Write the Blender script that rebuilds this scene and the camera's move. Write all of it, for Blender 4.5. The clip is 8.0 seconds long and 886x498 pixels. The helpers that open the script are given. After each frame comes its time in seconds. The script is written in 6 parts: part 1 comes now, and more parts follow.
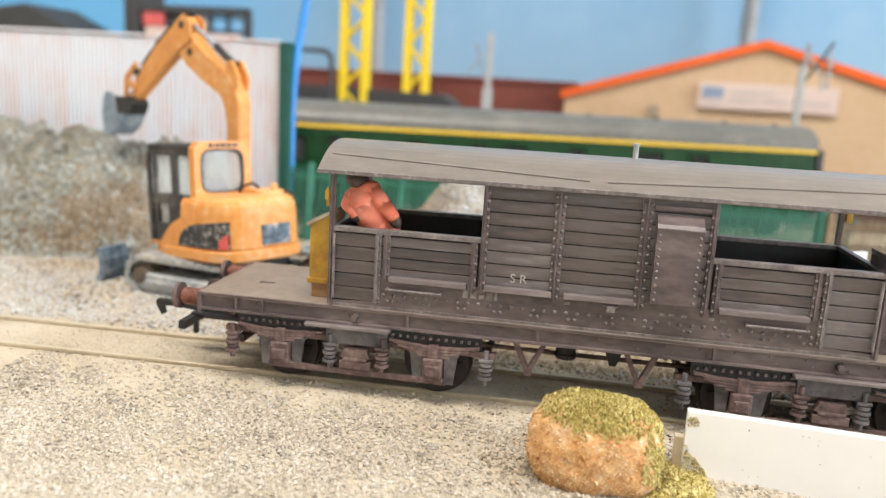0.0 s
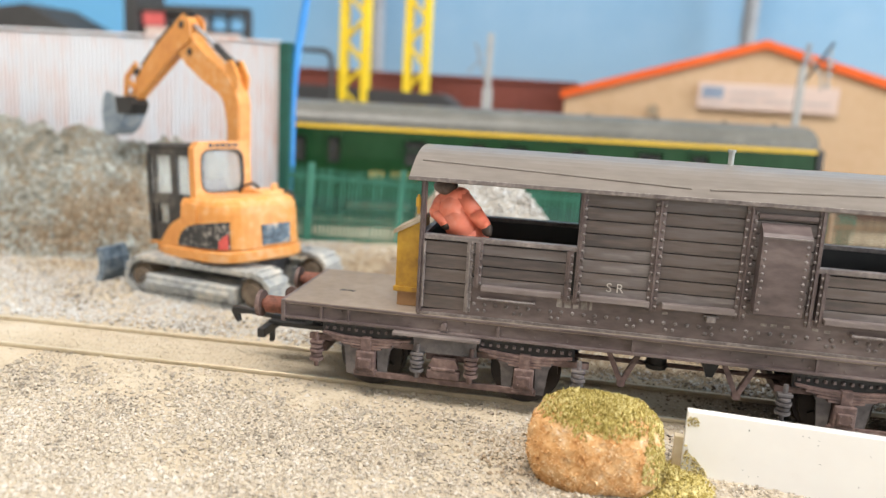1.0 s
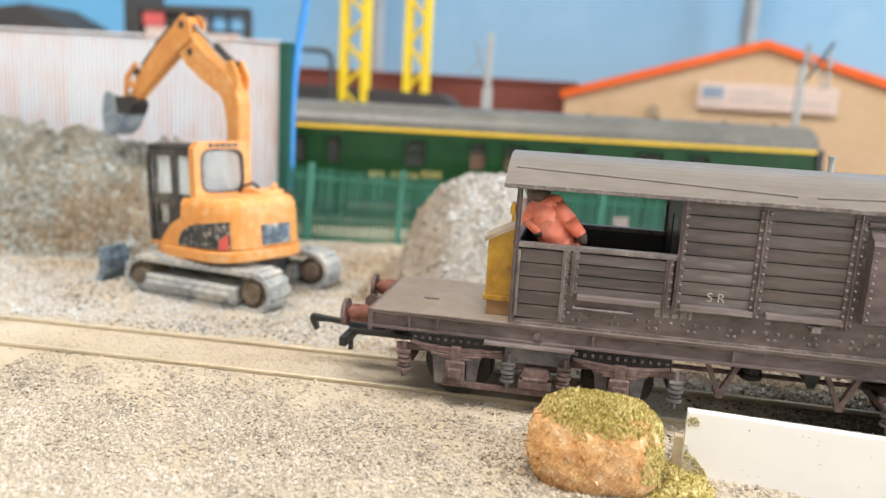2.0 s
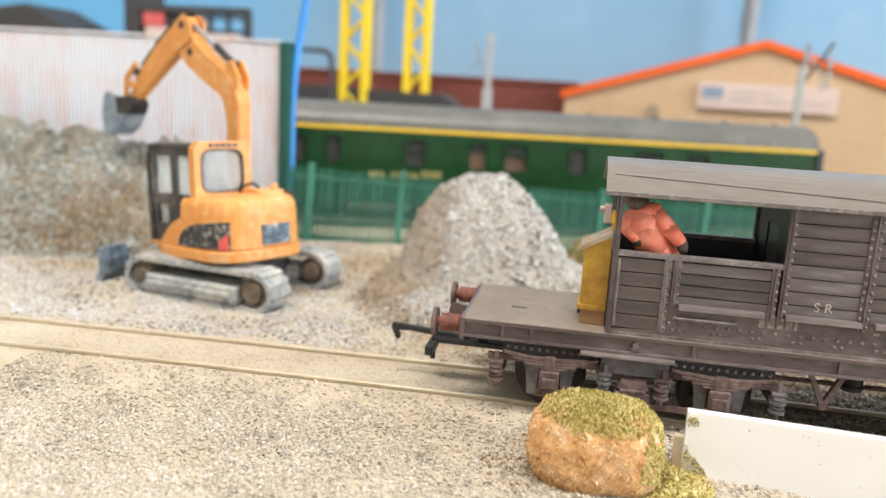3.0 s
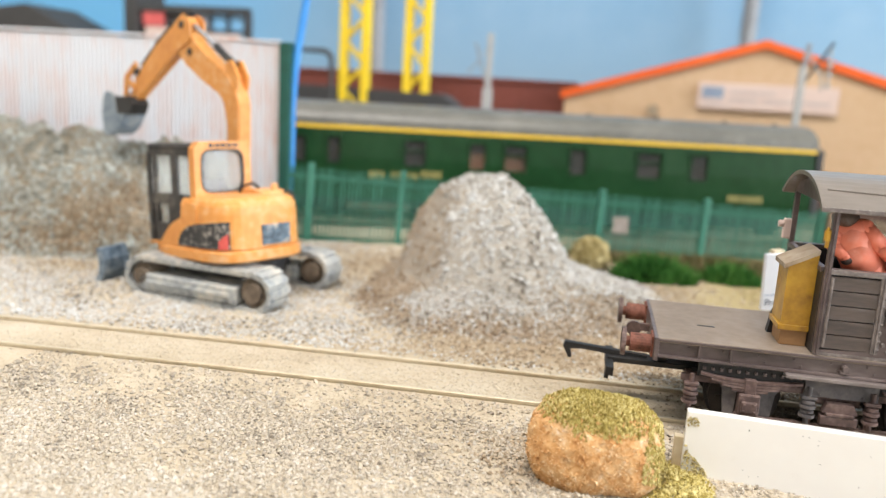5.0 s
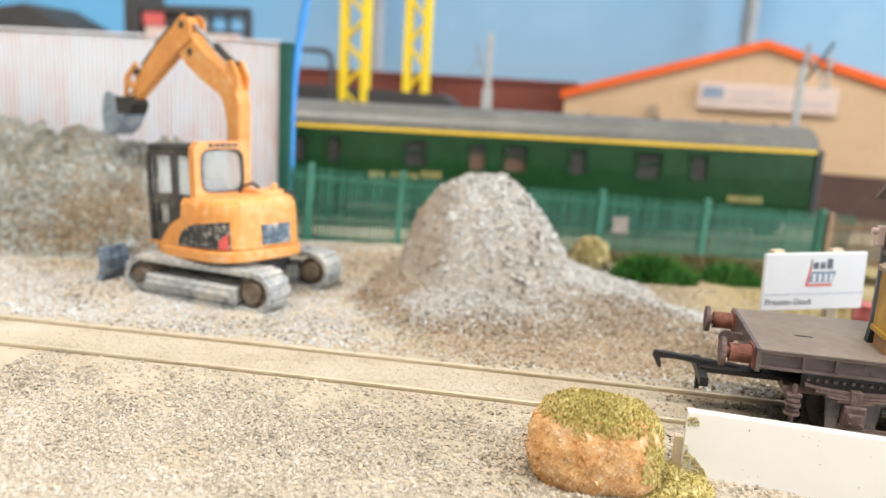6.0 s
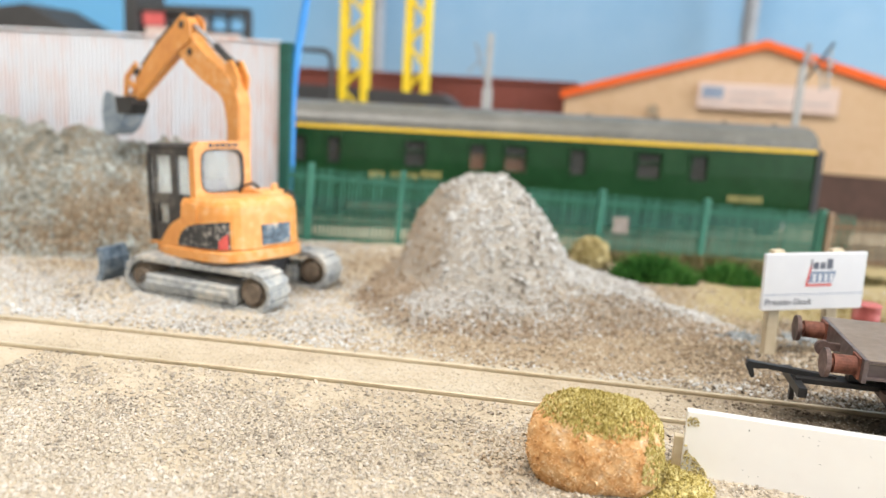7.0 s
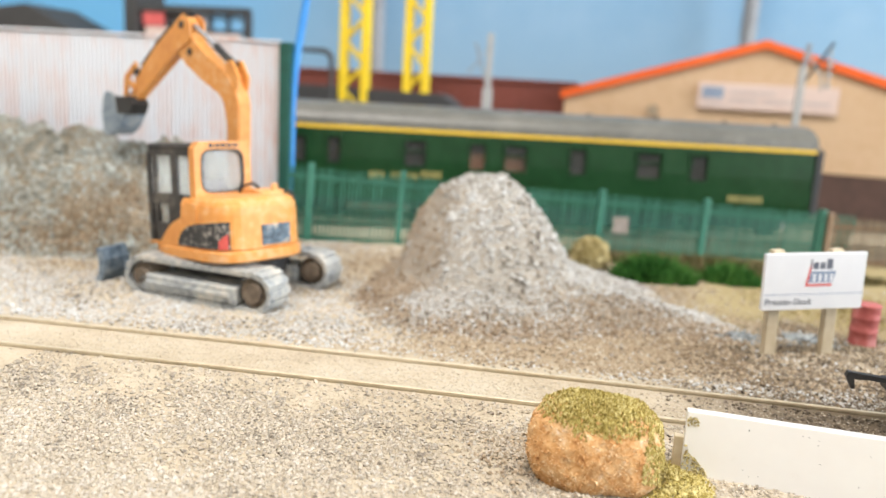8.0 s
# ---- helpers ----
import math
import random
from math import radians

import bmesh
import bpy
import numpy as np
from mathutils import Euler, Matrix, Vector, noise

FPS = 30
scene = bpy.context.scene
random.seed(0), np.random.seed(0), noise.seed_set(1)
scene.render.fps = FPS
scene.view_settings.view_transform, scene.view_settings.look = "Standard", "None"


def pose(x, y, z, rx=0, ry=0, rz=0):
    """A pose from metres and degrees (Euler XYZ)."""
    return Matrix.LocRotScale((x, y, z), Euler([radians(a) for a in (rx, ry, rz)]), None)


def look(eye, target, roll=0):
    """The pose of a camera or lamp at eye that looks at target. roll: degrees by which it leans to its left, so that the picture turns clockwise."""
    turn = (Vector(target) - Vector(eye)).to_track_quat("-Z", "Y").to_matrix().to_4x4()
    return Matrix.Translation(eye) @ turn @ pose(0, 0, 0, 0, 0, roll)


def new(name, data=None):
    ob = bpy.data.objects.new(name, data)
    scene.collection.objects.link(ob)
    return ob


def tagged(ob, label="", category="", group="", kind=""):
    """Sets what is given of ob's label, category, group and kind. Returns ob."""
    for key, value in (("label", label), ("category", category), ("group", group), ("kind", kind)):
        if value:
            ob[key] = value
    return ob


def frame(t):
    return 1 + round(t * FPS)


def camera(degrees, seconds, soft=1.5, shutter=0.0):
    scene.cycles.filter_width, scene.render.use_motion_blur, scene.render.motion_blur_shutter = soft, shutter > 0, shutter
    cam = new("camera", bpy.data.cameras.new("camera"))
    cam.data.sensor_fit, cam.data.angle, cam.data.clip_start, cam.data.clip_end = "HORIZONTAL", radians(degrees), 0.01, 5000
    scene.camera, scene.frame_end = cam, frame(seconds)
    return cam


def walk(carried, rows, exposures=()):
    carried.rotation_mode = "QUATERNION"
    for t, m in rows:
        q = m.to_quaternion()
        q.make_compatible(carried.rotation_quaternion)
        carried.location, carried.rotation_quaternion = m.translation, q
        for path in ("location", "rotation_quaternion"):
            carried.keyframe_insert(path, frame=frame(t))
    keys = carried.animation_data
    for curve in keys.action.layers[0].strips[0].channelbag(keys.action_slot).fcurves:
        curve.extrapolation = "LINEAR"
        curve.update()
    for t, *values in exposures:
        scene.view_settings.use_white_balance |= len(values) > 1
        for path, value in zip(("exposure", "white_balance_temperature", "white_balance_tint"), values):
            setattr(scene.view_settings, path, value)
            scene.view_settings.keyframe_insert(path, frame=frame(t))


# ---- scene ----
# Camera on a small stand, still for the whole clip.
cam = camera(59.05, 8.0, soft=1.3)
VIEW = look((0.0, -0.14761, 0.05976), (-0.031188, 0.045817, 0.019584), 3.33)
walk(cam, [(0.0, VIEW), (8.0, VIEW)])
cam.data.dof.use_dof = True
cam.data.dof.focus_distance = 0.144
cam.data.dof.aperture_fstop = 14.5

# ---- light: a room with a window at the side; the overhead panel is unseen, added ----
world = bpy.data.worlds.new("world")
scene.world = world
world.use_nodes = True
wn, wl = world.node_tree.nodes, world.node_tree.links
sky = wn.new("ShaderNodeTexSky")
sky.sky_type, sky.sun_disc = "NISHITA", False
sky.sun_elevation, sky.sun_rotation = radians(50), radians(150)
wl.new(sky.outputs["Color"], wn["Background"].inputs["Color"])
wn["Background"].inputs["Strength"].default_value = 0.1
scene.view_settings.exposure = 0.0


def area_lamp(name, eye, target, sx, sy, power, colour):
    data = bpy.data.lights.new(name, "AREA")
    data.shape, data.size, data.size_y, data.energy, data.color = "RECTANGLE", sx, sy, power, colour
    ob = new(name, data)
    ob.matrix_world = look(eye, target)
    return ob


area_lamp("window_light", (1.58, -0.25, 0.50), (0.0, 0.05, 0.0), 1.4, 0.75, 43.0, (0.88, 0.94, 1.0))
# Overhead lamp added out of view to light the layout from above.
area_lamp("unseen_overhead_lamp", (-0.2, -0.34, 1.06), (-0.2, -0.34, 0.0), 0.9, 0.4, 18.3, (1.0, 0.95, 0.895))

MM = 0.001

# ---- materials ----


def material(name, colours, rough=0.7, metal=0.0, grain=1.0, blotch=0.12, bump=0.3, vary=0.0, island=0.0, spec=0.5, stops=None, stretch=None):
    """Colours blended by fine and broad noise (cycles per millimetre), with fine relief."""
    m = bpy.data.materials.new(name)
    m.use_nodes = True
    n, l = m.node_tree.nodes, m.node_tree.links
    p = n["Principled BSDF"]
    p.inputs["Roughness"].default_value = rough
    p.inputs["Metallic"].default_value = metal
    p.inputs["Specular IOR Level"].default_value = spec
    tc = n.new("ShaderNodeTexCoord")
    fine = n.new("ShaderNodeTexNoise")
    fine.inputs["Scale"].default_value = grain * 1000
    fine.inputs["Detail"].default_value = 5
    broad = n.new("ShaderNodeTexNoise")
    broad.inputs["Scale"].default_value = blotch * 1000
    broad.inputs["Detail"].default_value = 4
    broad.inputs["Roughness"].default_value = 0.65
    where = tc.outputs["Object"]
    if stretch:
        mp = n.new("ShaderNodeMapping")
        mp.inputs["Scale"].default_value = stretch
        l.new(where, mp.inputs["Vector"])
        where = mp.outputs["Vector"]
    l.new(where, fine.inputs["Vector"])
    l.new(where, broad.inputs["Vector"])
    mix = n.new("ShaderNodeMath")
    mix.operation = "MULTIPLY_ADD"
    mix.inputs[1].default_value = 0.4
    l.new(fine.outputs["Fac"], mix.inputs[0])
    sc = n.new("ShaderNodeMath")
    sc.operation = "MULTIPLY"
    sc.inputs[1].default_value = 0.6
    l.new(broad.outputs["Fac"], sc.inputs[0])
    l.new(sc.outputs[0], mix.inputs[2])
    value = mix.outputs[0]
    if vary or island:
        if island:
            src = n.new("ShaderNodeNewGeometry").outputs["Random Per Island"]
        else:
            src = n.new("ShaderNodeObjectInfo").outputs["Random"]
        off = n.new("ShaderNodeMath")
        off.operation = "MULTIPLY_ADD"
        off.inputs[1].default_value = vary or island
        l.new(src, off.inputs[0])
        cen = n.new("ShaderNodeMath")
        cen.operation = "SUBTRACT"
        cen.inputs[1].default_value = (vary or island) / 2
        l.new(value, off.inputs[2])
        l.new(off.outputs[0], cen.inputs[0])
        value = cen.outputs[0]
    ramp = n.new("ShaderNodeValToRGB")
    el = ramp.color_ramp.elements
    k = len(colours)
    at = stops or [0.32 + 0.36 * i / max(1, k - 1) for i in range(k)]
    while len(el) < k:
        el.new(0.5)
    for i, c in enumerate(colours):
        el[i].position = at[i]
        el[i].color = (*c, 1)
    l.new(value, ramp.inputs["Fac"])
    l.new(ramp.outputs["Color"], p.inputs["Base Color"])
    if bump:
        b = n.new("ShaderNodeBump")
        b.inputs["Strength"].default_value = bump
        b.inputs["Distance"].default_value = 0.0002
        l.new(fine.outputs["Fac"], b.inputs["Height"])
        l.new(b.outputs["Normal"], p.inputs["Normal"])
    return m


def glass(name, tint=(0.9, 0.95, 0.95), rough=0.05, see=0.75):
    m = bpy.data.materials.new(name)
    m.use_nodes = True
    n, l = m.node_tree.nodes, m.node_tree.links
    p = n["Principled BSDF"]
    p.inputs["Base Color"].default_value = (*tint, 1)
    p.inputs["Roughness"].default_value = rough
    p.inputs["Transmission Weight"].default_value = see
    p.inputs["IOR"].default_value = 1.2
    return m


SAND = material("sand", [(0.37, 0.30, 0.215), (0.51, 0.43, 0.32), (0.57, 0.505, 0.405)], 0.95, grain=1.6, blotch=0.05, bump=1.0, spec=0.1)
GRAIN = material("gravel_grains", [(0.21, 0.178, 0.14), (0.365, 0.32, 0.262), (0.44, 0.38, 0.30), (0.51, 0.435, 0.335), (0.54, 0.495, 0.435)], 0.92, grain=2.0, blotch=0.05, bump=0.3, island=0.38, spec=0.12, stops=[0.28, 0.35, 0.45, 0.57, 0.72])
BLUE_STONE = material("blue_grey_stones", [(0.20, 0.21, 0.21), (0.34, 0.37, 0.38), (0.48, 0.50, 0.50)], 0.9, grain=1.0, blotch=0.05, bump=0.4, island=0.35, spec=0.2)
SPOIL = material("spoil_grains", [(0.17, 0.165, 0.14), (0.30, 0.30, 0.265), (0.385, 0.395, 0.36), (0.47, 0.485, 0.46)], 0.92, grain=1.0, blotch=0.03, bump=0.4, island=0.34, spec=0.12)
SPOIL_EARTH = material("dug_brown_earth", [(0.13, 0.09, 0.055), (0.235, 0.17, 0.11), (0.33, 0.25, 0.17), (0.40, 0.34, 0.26)], 0.95, grain=1.0, blotch=0.03, bump=0.4, island=0.3, spec=0.08)
# Core toned down so that crevices between the stones look shaded.
SPOIL_CORE = material("spoil_core", [(0.13, 0.105, 0.075), (0.27, 0.225, 0.165), (0.36, 0.33, 0.28)], 0.95, grain=0.5, blotch=0.035, bump=0.8, spec=0.1)
# The darkest stop puts the shade of gaps between stones into some grains.
HEAP = material("heap_grains", [(0.13, 0.105, 0.08), (0.41, 0.385, 0.345), (0.51, 0.49, 0.46), (0.59, 0.595, 0.59)], 0.95, grain=1.0, blotch=0.03, bump=0.4, island=0.40, spec=0.08, stops=[0.28, 0.37, 0.54, 0.70])
BROWN_GRAIN = material("brown_grains", [(0.20, 0.145, 0.095), (0.36, 0.275, 0.185), (0.46, 0.37, 0.265), (0.52, 0.45, 0.35)], 0.93, grain=1.0, blotch=0.03, bump=0.4, island=0.3, spec=0.12)
DARK_GRAIN = material("dark_grains", [(0.07, 0.055, 0.04), (0.15, 0.12, 0.09), (0.26, 0.22, 0.18)], 0.93, grain=1.0, blotch=0.04, bump=0.4, island=0.35, spec=0.12)
DARKENED_BALLAST = material("darkened_ballast", [(0.06, 0.055, 0.035), (0.13, 0.115, 0.08), (0.22, 0.19, 0.14)], 0.95, grain=0.8, blotch=0.04, bump=0.9, spec=0.1)
HEAP_EARTH_SHADE = material("heap_earth_and_shade", [(0.17, 0.12, 0.08), (0.30, 0.225, 0.155), (0.39, 0.305, 0.22), (0.46, 0.39, 0.31)], 0.95, grain=1.0, blotch=0.03, bump=0.4, island=0.3, spec=0.08)
# Darker than the stones on top, to draw shaded gaps among them.
HEAP_CORE = material("heap_core", [(0.22, 0.185, 0.15), (0.36, 0.32, 0.27), (0.45, 0.415, 0.365)], 0.95, grain=0.5, blotch=0.04, bump=0.8, spec=0.1)
RAIL_STEEL = material("rail_steel", [(0.42, 0.34, 0.22), (0.54, 0.46, 0.33), (0.64, 0.56, 0.42)], 0.36, metal=0.4, grain=0.6, blotch=0.02, bump=0.15)
PLANK = material("weathered_plank", [(0.048, 0.039, 0.038), (0.095, 0.073, 0.064), (0.122, 0.104, 0.100), (0.225, 0.195, 0.185)], 0.34, grain=0.9, blotch=0.12, bump=0.5, vary=0.20, stretch=(0.22, 1.0, 1.4))
LEDGE = material("worn_ledge", [(0.085, 0.066, 0.062), (0.16, 0.13, 0.122), (0.25, 0.21, 0.195)], 0.42, grain=0.7, blotch=0.1, bump=0.3, stretch=(0.3, 1.0, 1.0))
RIVET = material("rivet_heads", [(0.075, 0.060, 0.056), (0.15, 0.126, 0.118), (0.25, 0.215, 0.20)], 0.42, grain=0.9, blotch=0.1, bump=0.1)
IRON = material("weathered_iron", [(0.050, 0.036, 0.035), (0.110, 0.081, 0.077), (0.185, 0.145, 0.136)], 0.36, grain=0.8, blotch=0.12, bump=0.35, stretch=(0.4, 1.0, 1.0))
GREY_IRON = material("grey_dusty_iron", [(0.05, 0.045, 0.045), (0.125, 0.112, 0.112), (0.22, 0.19, 0.18)], 0.5, grain=0.7, blotch=0.15, bump=0.3)
RUBBED = material("rubbed_iron", [(0.075, 0.060, 0.056), (0.155, 0.130, 0.122), (0.29, 0.25, 0.23)], 0.38, grain=1.4, blotch=0.3, bump=0.2, stops=[0.34, 0.5, 0.68])
BOGIE = material("bogie_iron", [(0.038, 0.024, 0.022), (0.125, 0.078, 0.068), (0.27, 0.185, 0.16)], 0.62, grain=0.8, blotch=0.16, bump=0.35)
RUST = material("rusty_buffer", [(0.08, 0.025, 0.015), (0.19, 0.065, 0.04), (0.28, 0.11, 0.07)], 0.7, grain=0.8, blotch=0.2, bump=0.4)
ROOF = material("van_roof_grey", [(0.155, 0.130, 0.110), (0.195, 0.167, 0.145), (0.245, 0.21, 0.185)], 0.30, grain=0.6, blotch=0.025, bump=0.15, stretch=(0.35, 1.0, 1.0))
DECK = material("van_deck", [(0.185, 0.140, 0.105), (0.24, 0.188, 0.145), (0.29, 0.235, 0.19)], 0.5, grain=0.6, blotch=0.05, bump=0.2)
BLACK = material("black_plastic", [(0.012, 0.012, 0.013), (0.025, 0.024, 0.024)], 0.45, grain=0.6, blotch=0.1, bump=0.1)
WHEEL = material("wheel_steel", [(0.014, 0.011, 0.010), (0.04, 0.03, 0.026)], 0.5, metal=0.2, grain=0.6, blotch=0.1)
YELLOW_BOX = material("aged_yellow_box", [(0.20, 0.09, 0.012), (0.42, 0.225, 0.018), (0.55, 0.33, 0.035)], 0.35, grain=0.4, blotch=0.12, bump=0.2)
LID_TAN = material("dusty_tan_lid", [(0.22, 0.15, 0.09), (0.33, 0.25, 0.17), (0.42, 0.34, 0.25)], 0.6, grain=0.5, blotch=0.1, bump=0.2)
TAN = material("tan_wood", [(0.26, 0.13, 0.05), (0.38, 0.21, 0.09)], 0.6, grain=0.5, blotch=0.1, bump=0.2)
FADED = material("faded_letter", [(0.09, 0.075, 0.068), (0.22, 0.19, 0.17), (0.40, 0.36, 0.33)], 0.7, grain=1.6, blotch=0.5, bump=0.0)
LETTER = material("letter_white", [(0.26, 0.23, 0.20), (0.55, 0.51, 0.46)], 0.7, grain=2.0, blotch=0.4, bump=0.0)
EXCAV = material("excavator_yellow", [(0.58, 0.215, 0.045), (0.70, 0.305, 0.075), (0.74, 0.49, 0.29)], 0.42, grain=0.4, blotch=0.035, bump=0.1, stops=[0.3, 0.5, 0.68])
SPROCKET = material("brown_sprocket", [(0.06, 0.045, 0.035), (0.14, 0.105, 0.075), (0.24, 0.19, 0.14)], 0.8, grain=0.5, blotch=0.1)
DUSTY = material("dusty_black", [(0.02, 0.02, 0.022), (0.06, 0.055, 0.05), (0.24, 0.21, 0.17)], 0.7, grain=0.5, blotch=0.1, bump=0.3, stops=[0.38, 0.55, 0.75])
TRACKM = material("dusty_track", [(0.10, 0.11, 0.12), (0.34, 0.35, 0.345), (0.56, 0.52, 0.45)], 0.8, grain=0.5, blotch=0.08, bump=0.4, stops=[0.33, 0.48, 0.64])
NAVY = material("worn_navy_steel", [(0.035, 0.05, 0.07), (0.13, 0.18, 0.235), (0.42, 0.46, 0.49)], 0.45, metal=0.1, grain=0.5, blotch=0.10, stops=[0.36, 0.50, 0.66])
FADED_YELLOW = material("faded_yellow", [(0.20, 0.17, 0.05), (0.36, 0.30, 0.10)], 0.6, grain=0.8, blotch=0.2)
STEELBLUE = material("worn_blue_steel", [(0.10, 0.14, 0.19), (0.24, 0.30, 0.36), (0.45, 0.46, 0.46)], 0.55, metal=0.2, grain=0.5, blotch=0.15)
GRILLE_BLUE = material("blue_grille_print", [(0.03, 0.045, 0.06), (0.12, 0.17, 0.22), (0.50, 0.42, 0.32)], 0.55, grain=0.8, blotch=0.25, stops=[0.40, 0.54, 0.62])
GRILLE = material("grille_print", [(0.012, 0.012, 0.014), (0.05, 0.05, 0.05), (0.40, 0.36, 0.32)], 0.6, grain=1.2, blotch=0.3, stops=[0.40, 0.53, 0.64])
REDPRINT = material("red_print", [(0.55, 0.06, 0.05), (0.65, 0.12, 0.10)], 0.5)
PANE = glass("cab_glass", (0.85, 0.88, 0.88), 0.08, 0.85)
DARKPANE = glass("coach_glass", (0.30, 0.30, 0.28), 0.12, 0.9)
ORANGE_DOLL = material("orange_overall", [(0.82, 0.17, 0.09), (0.92, 0.26, 0.16), (0.94, 0.38, 0.28)], 0.5, grain=0.5, blotch=0.15, bump=0.15)
DOLL_DARK = material("doll_dark_paint", [(0.03, 0.02, 0.016), (0.09, 0.06, 0.045), (0.16, 0.14, 0.13)], 0.55, grain=0.7, blotch=0.3, bump=0.15)
HOARD = material("white_hoarding", [(0.60, 0.37, 0.32), (0.64, 0.565, 0.56), (0.63, 0.645, 0.68)], 0.6, grain=0.3, blotch=0.03, bump=0.15, vary=0.06, stops=[0.36, 0.44, 0.51], stretch=(1.0, 1.0, 0.18))
GREEN_POST = material("green_post", [(0.008, 0.06, 0.045), (0.015, 0.10, 0.075)], 0.5, grain=0.4, blotch=0.05)
GREEN_FENCE = material("green_fence", [(0.026, 0.120, 0.080), (0.048, 0.185, 0.130), (0.078, 0.235, 0.172)], 0.5, grain=0.5, blotch=0.05, bump=0.1, vary=0.15)
BEIGE_WOOD = material("pale_wood_slat", [(0.17, 0.11, 0.07), (0.33, 0.235, 0.15)], 0.7, grain=0.5, blotch=0.08, vary=0.2)
COACH = material("coach_green", [(0.006, 0.030, 0.008), (0.008, 0.042, 0.012), (0.014, 0.052, 0.018)], 0.30, grain=0.2, blotch=0.03, bump=0.05, spec=0.3)
COACH_ROOF = material("coach_roof_grey", [(0.085, 0.082, 0.070), (0.125, 0.12, 0.104), (0.165, 0.155, 0.135)], 0.42, grain=0.3, blotch=0.04, bump=0.08)
YELLOW = material("bright_yellow", [(0.78, 0.52, 0.02), (0.88, 0.66, 0.03)], 0.5, grain=0.3, blotch=0.06)
LINE_YELLOW = material("line_yellow", [(0.60, 0.36, 0.03), (0.78, 0.52, 0.05)], 0.45, grain=0.4, blotch=0.04)
CURTAIN = material("coach_curtain", [(0.48, 0.18, 0.07), (0.66, 0.29, 0.14)], 0.8, grain=0.4, blotch=0.08)
INTERIOR = material("coach_interior", [(0.04, 0.035, 0.03), (0.10, 0.085, 0.07)], 0.8, grain=0.2, blotch=0.06)
FRAME_GREY = material("grey_frame", [(0.24, 0.25, 0.24), (0.38, 0.38, 0.36)], 0.5, grain=0.4)
BEIGE_WALL = material("beige_cladding", [(0.55, 0.36, 0.21), (0.61, 0.42, 0.26), (0.64, 0.46, 0.30)], 0.7, grain=0.2, blotch=0.012, bump=0.1)
ORANGE = material("orange_fascia", [(0.80, 0.105, 0.012), (0.86, 0.155, 0.02)], 0.5, grain=0.3, blotch=0.04)
BROWN = material("brown_brick_base", [(0.07, 0.04, 0.03), (0.12, 0.065, 0.05)], 0.8, grain=0.4, blotch=0.05)
RED_BROWN = material("red_brown_cladding", [(0.13, 0.028, 0.018), (0.18, 0.045, 0.03), (0.22, 0.06, 0.045)], 0.7, grain=0.3, blotch=0.02, bump=0.2)
DARK_GREY = material("dark_grey_roofing", [(0.03, 0.03, 0.032), (0.065, 0.062, 0.06)], 0.7, grain=0.3, blotch=0.03)
GREY_PAINT = material("grey_paint", [(0.20, 0.21, 0.23), (0.33, 0.34, 0.36)], 0.6, grain=0.3, blotch=0.05)
PALE_GREY = material("pale_grey_post", [(0.33, 0.33, 0.33), (0.46, 0.45, 0.43)], 0.7, grain=0.4, blotch=0.06)
BLUE_POLE = material("blue_pole", [(0.03, 0.22, 0.62), (0.07, 0.33, 0.76)], 0.45, grain=0.3)
WHITE_CARD = material("white_plasticard", [(0.62, 0.58, 0.52), (0.78, 0.755, 0.72), (0.80, 0.78, 0.745)], 0.5, grain=0.3, blotch=0.03, bump=0.04, stops=[0.22, 0.4, 0.6])
SIGN_WHITE = material("sign_white", [(0.72, 0.72, 0.74), (0.80, 0.80, 0.81)], 0.4, grain=0.2, blotch=0.04, bump=0.0)
SIGN_PINK = material("pale_sign_board", [(0.66, 0.50, 0.44), (0.72, 0.58, 0.52)], 0.5, grain=0.2, blotch=0.03, bump=0.0)
NOTICE = material("weathered_notice", [(0.24, 0.20, 0.17), (0.36, 0.31, 0.27)], 0.7, grain=0.4, blotch=0.2)
PALE_WOOD = material("pale_sign_post", [(0.50, 0.40, 0.26), (0.64, 0.55, 0.40)], 0.7, grain=0.5, blotch=0.1)
INK = material("grey_ink", [(0.10, 0.11, 0.14), (0.17, 0.18, 0.22)], 0.6, bump=0.0)
INK_FAINT = material("faint_ink", [(0.50, 0.42, 0.40), (0.58, 0.49, 0.46)], 0.6, bump=0.0)
INK_BLUE = material("blue_ink", [(0.20, 0.25, 0.36), (0.30, 0.36, 0.46)], 0.6, bump=0.0)
INK_RED = material("red_ink", [(0.62, 0.10, 0.10), (0.70, 0.16, 0.15)], 0.6, bump=0.0)
DRUM_RED = material("drum_red", [(0.30, 0.06, 0.055), (0.44, 0.11, 0.10), (0.52, 0.22, 0.20)], 0.6, grain=0.4, blotch=0.15)
STONE = material("orange_stone", [(0.34, 0.15, 0.05), (0.57, 0.30, 0.115), (0.66, 0.42, 0.21), (0.72, 0.58, 0.43)], 0.85, grain=1.1, blotch=0.3, bump=1.0, spec=0.2)
STONE_GRIT = material("stone_grit", [(0.42, 0.20, 0.075), (0.60, 0.34, 0.145), (0.65, 0.42, 0.21), (0.70, 0.52, 0.33)], 0.85, grain=1.5, blotch=0.3, bump=0.3, island=0.3, spec=0.2)
MOSS = material("yellow_green_moss", [(0.25, 0.19, 0.05), (0.46, 0.37, 0.12), (0.62, 0.53, 0.25)], 0.9, grain=1.2, blotch=0.1, island=0.4, spec=0.1)
GRASS = material("static_grass", [(0.02, 0.085, 0.015), (0.05, 0.17, 0.03), (0.10, 0.23, 0.05)], 0.8, grain=0.5, blotch=0.06, island=0.3, spec=0.15)
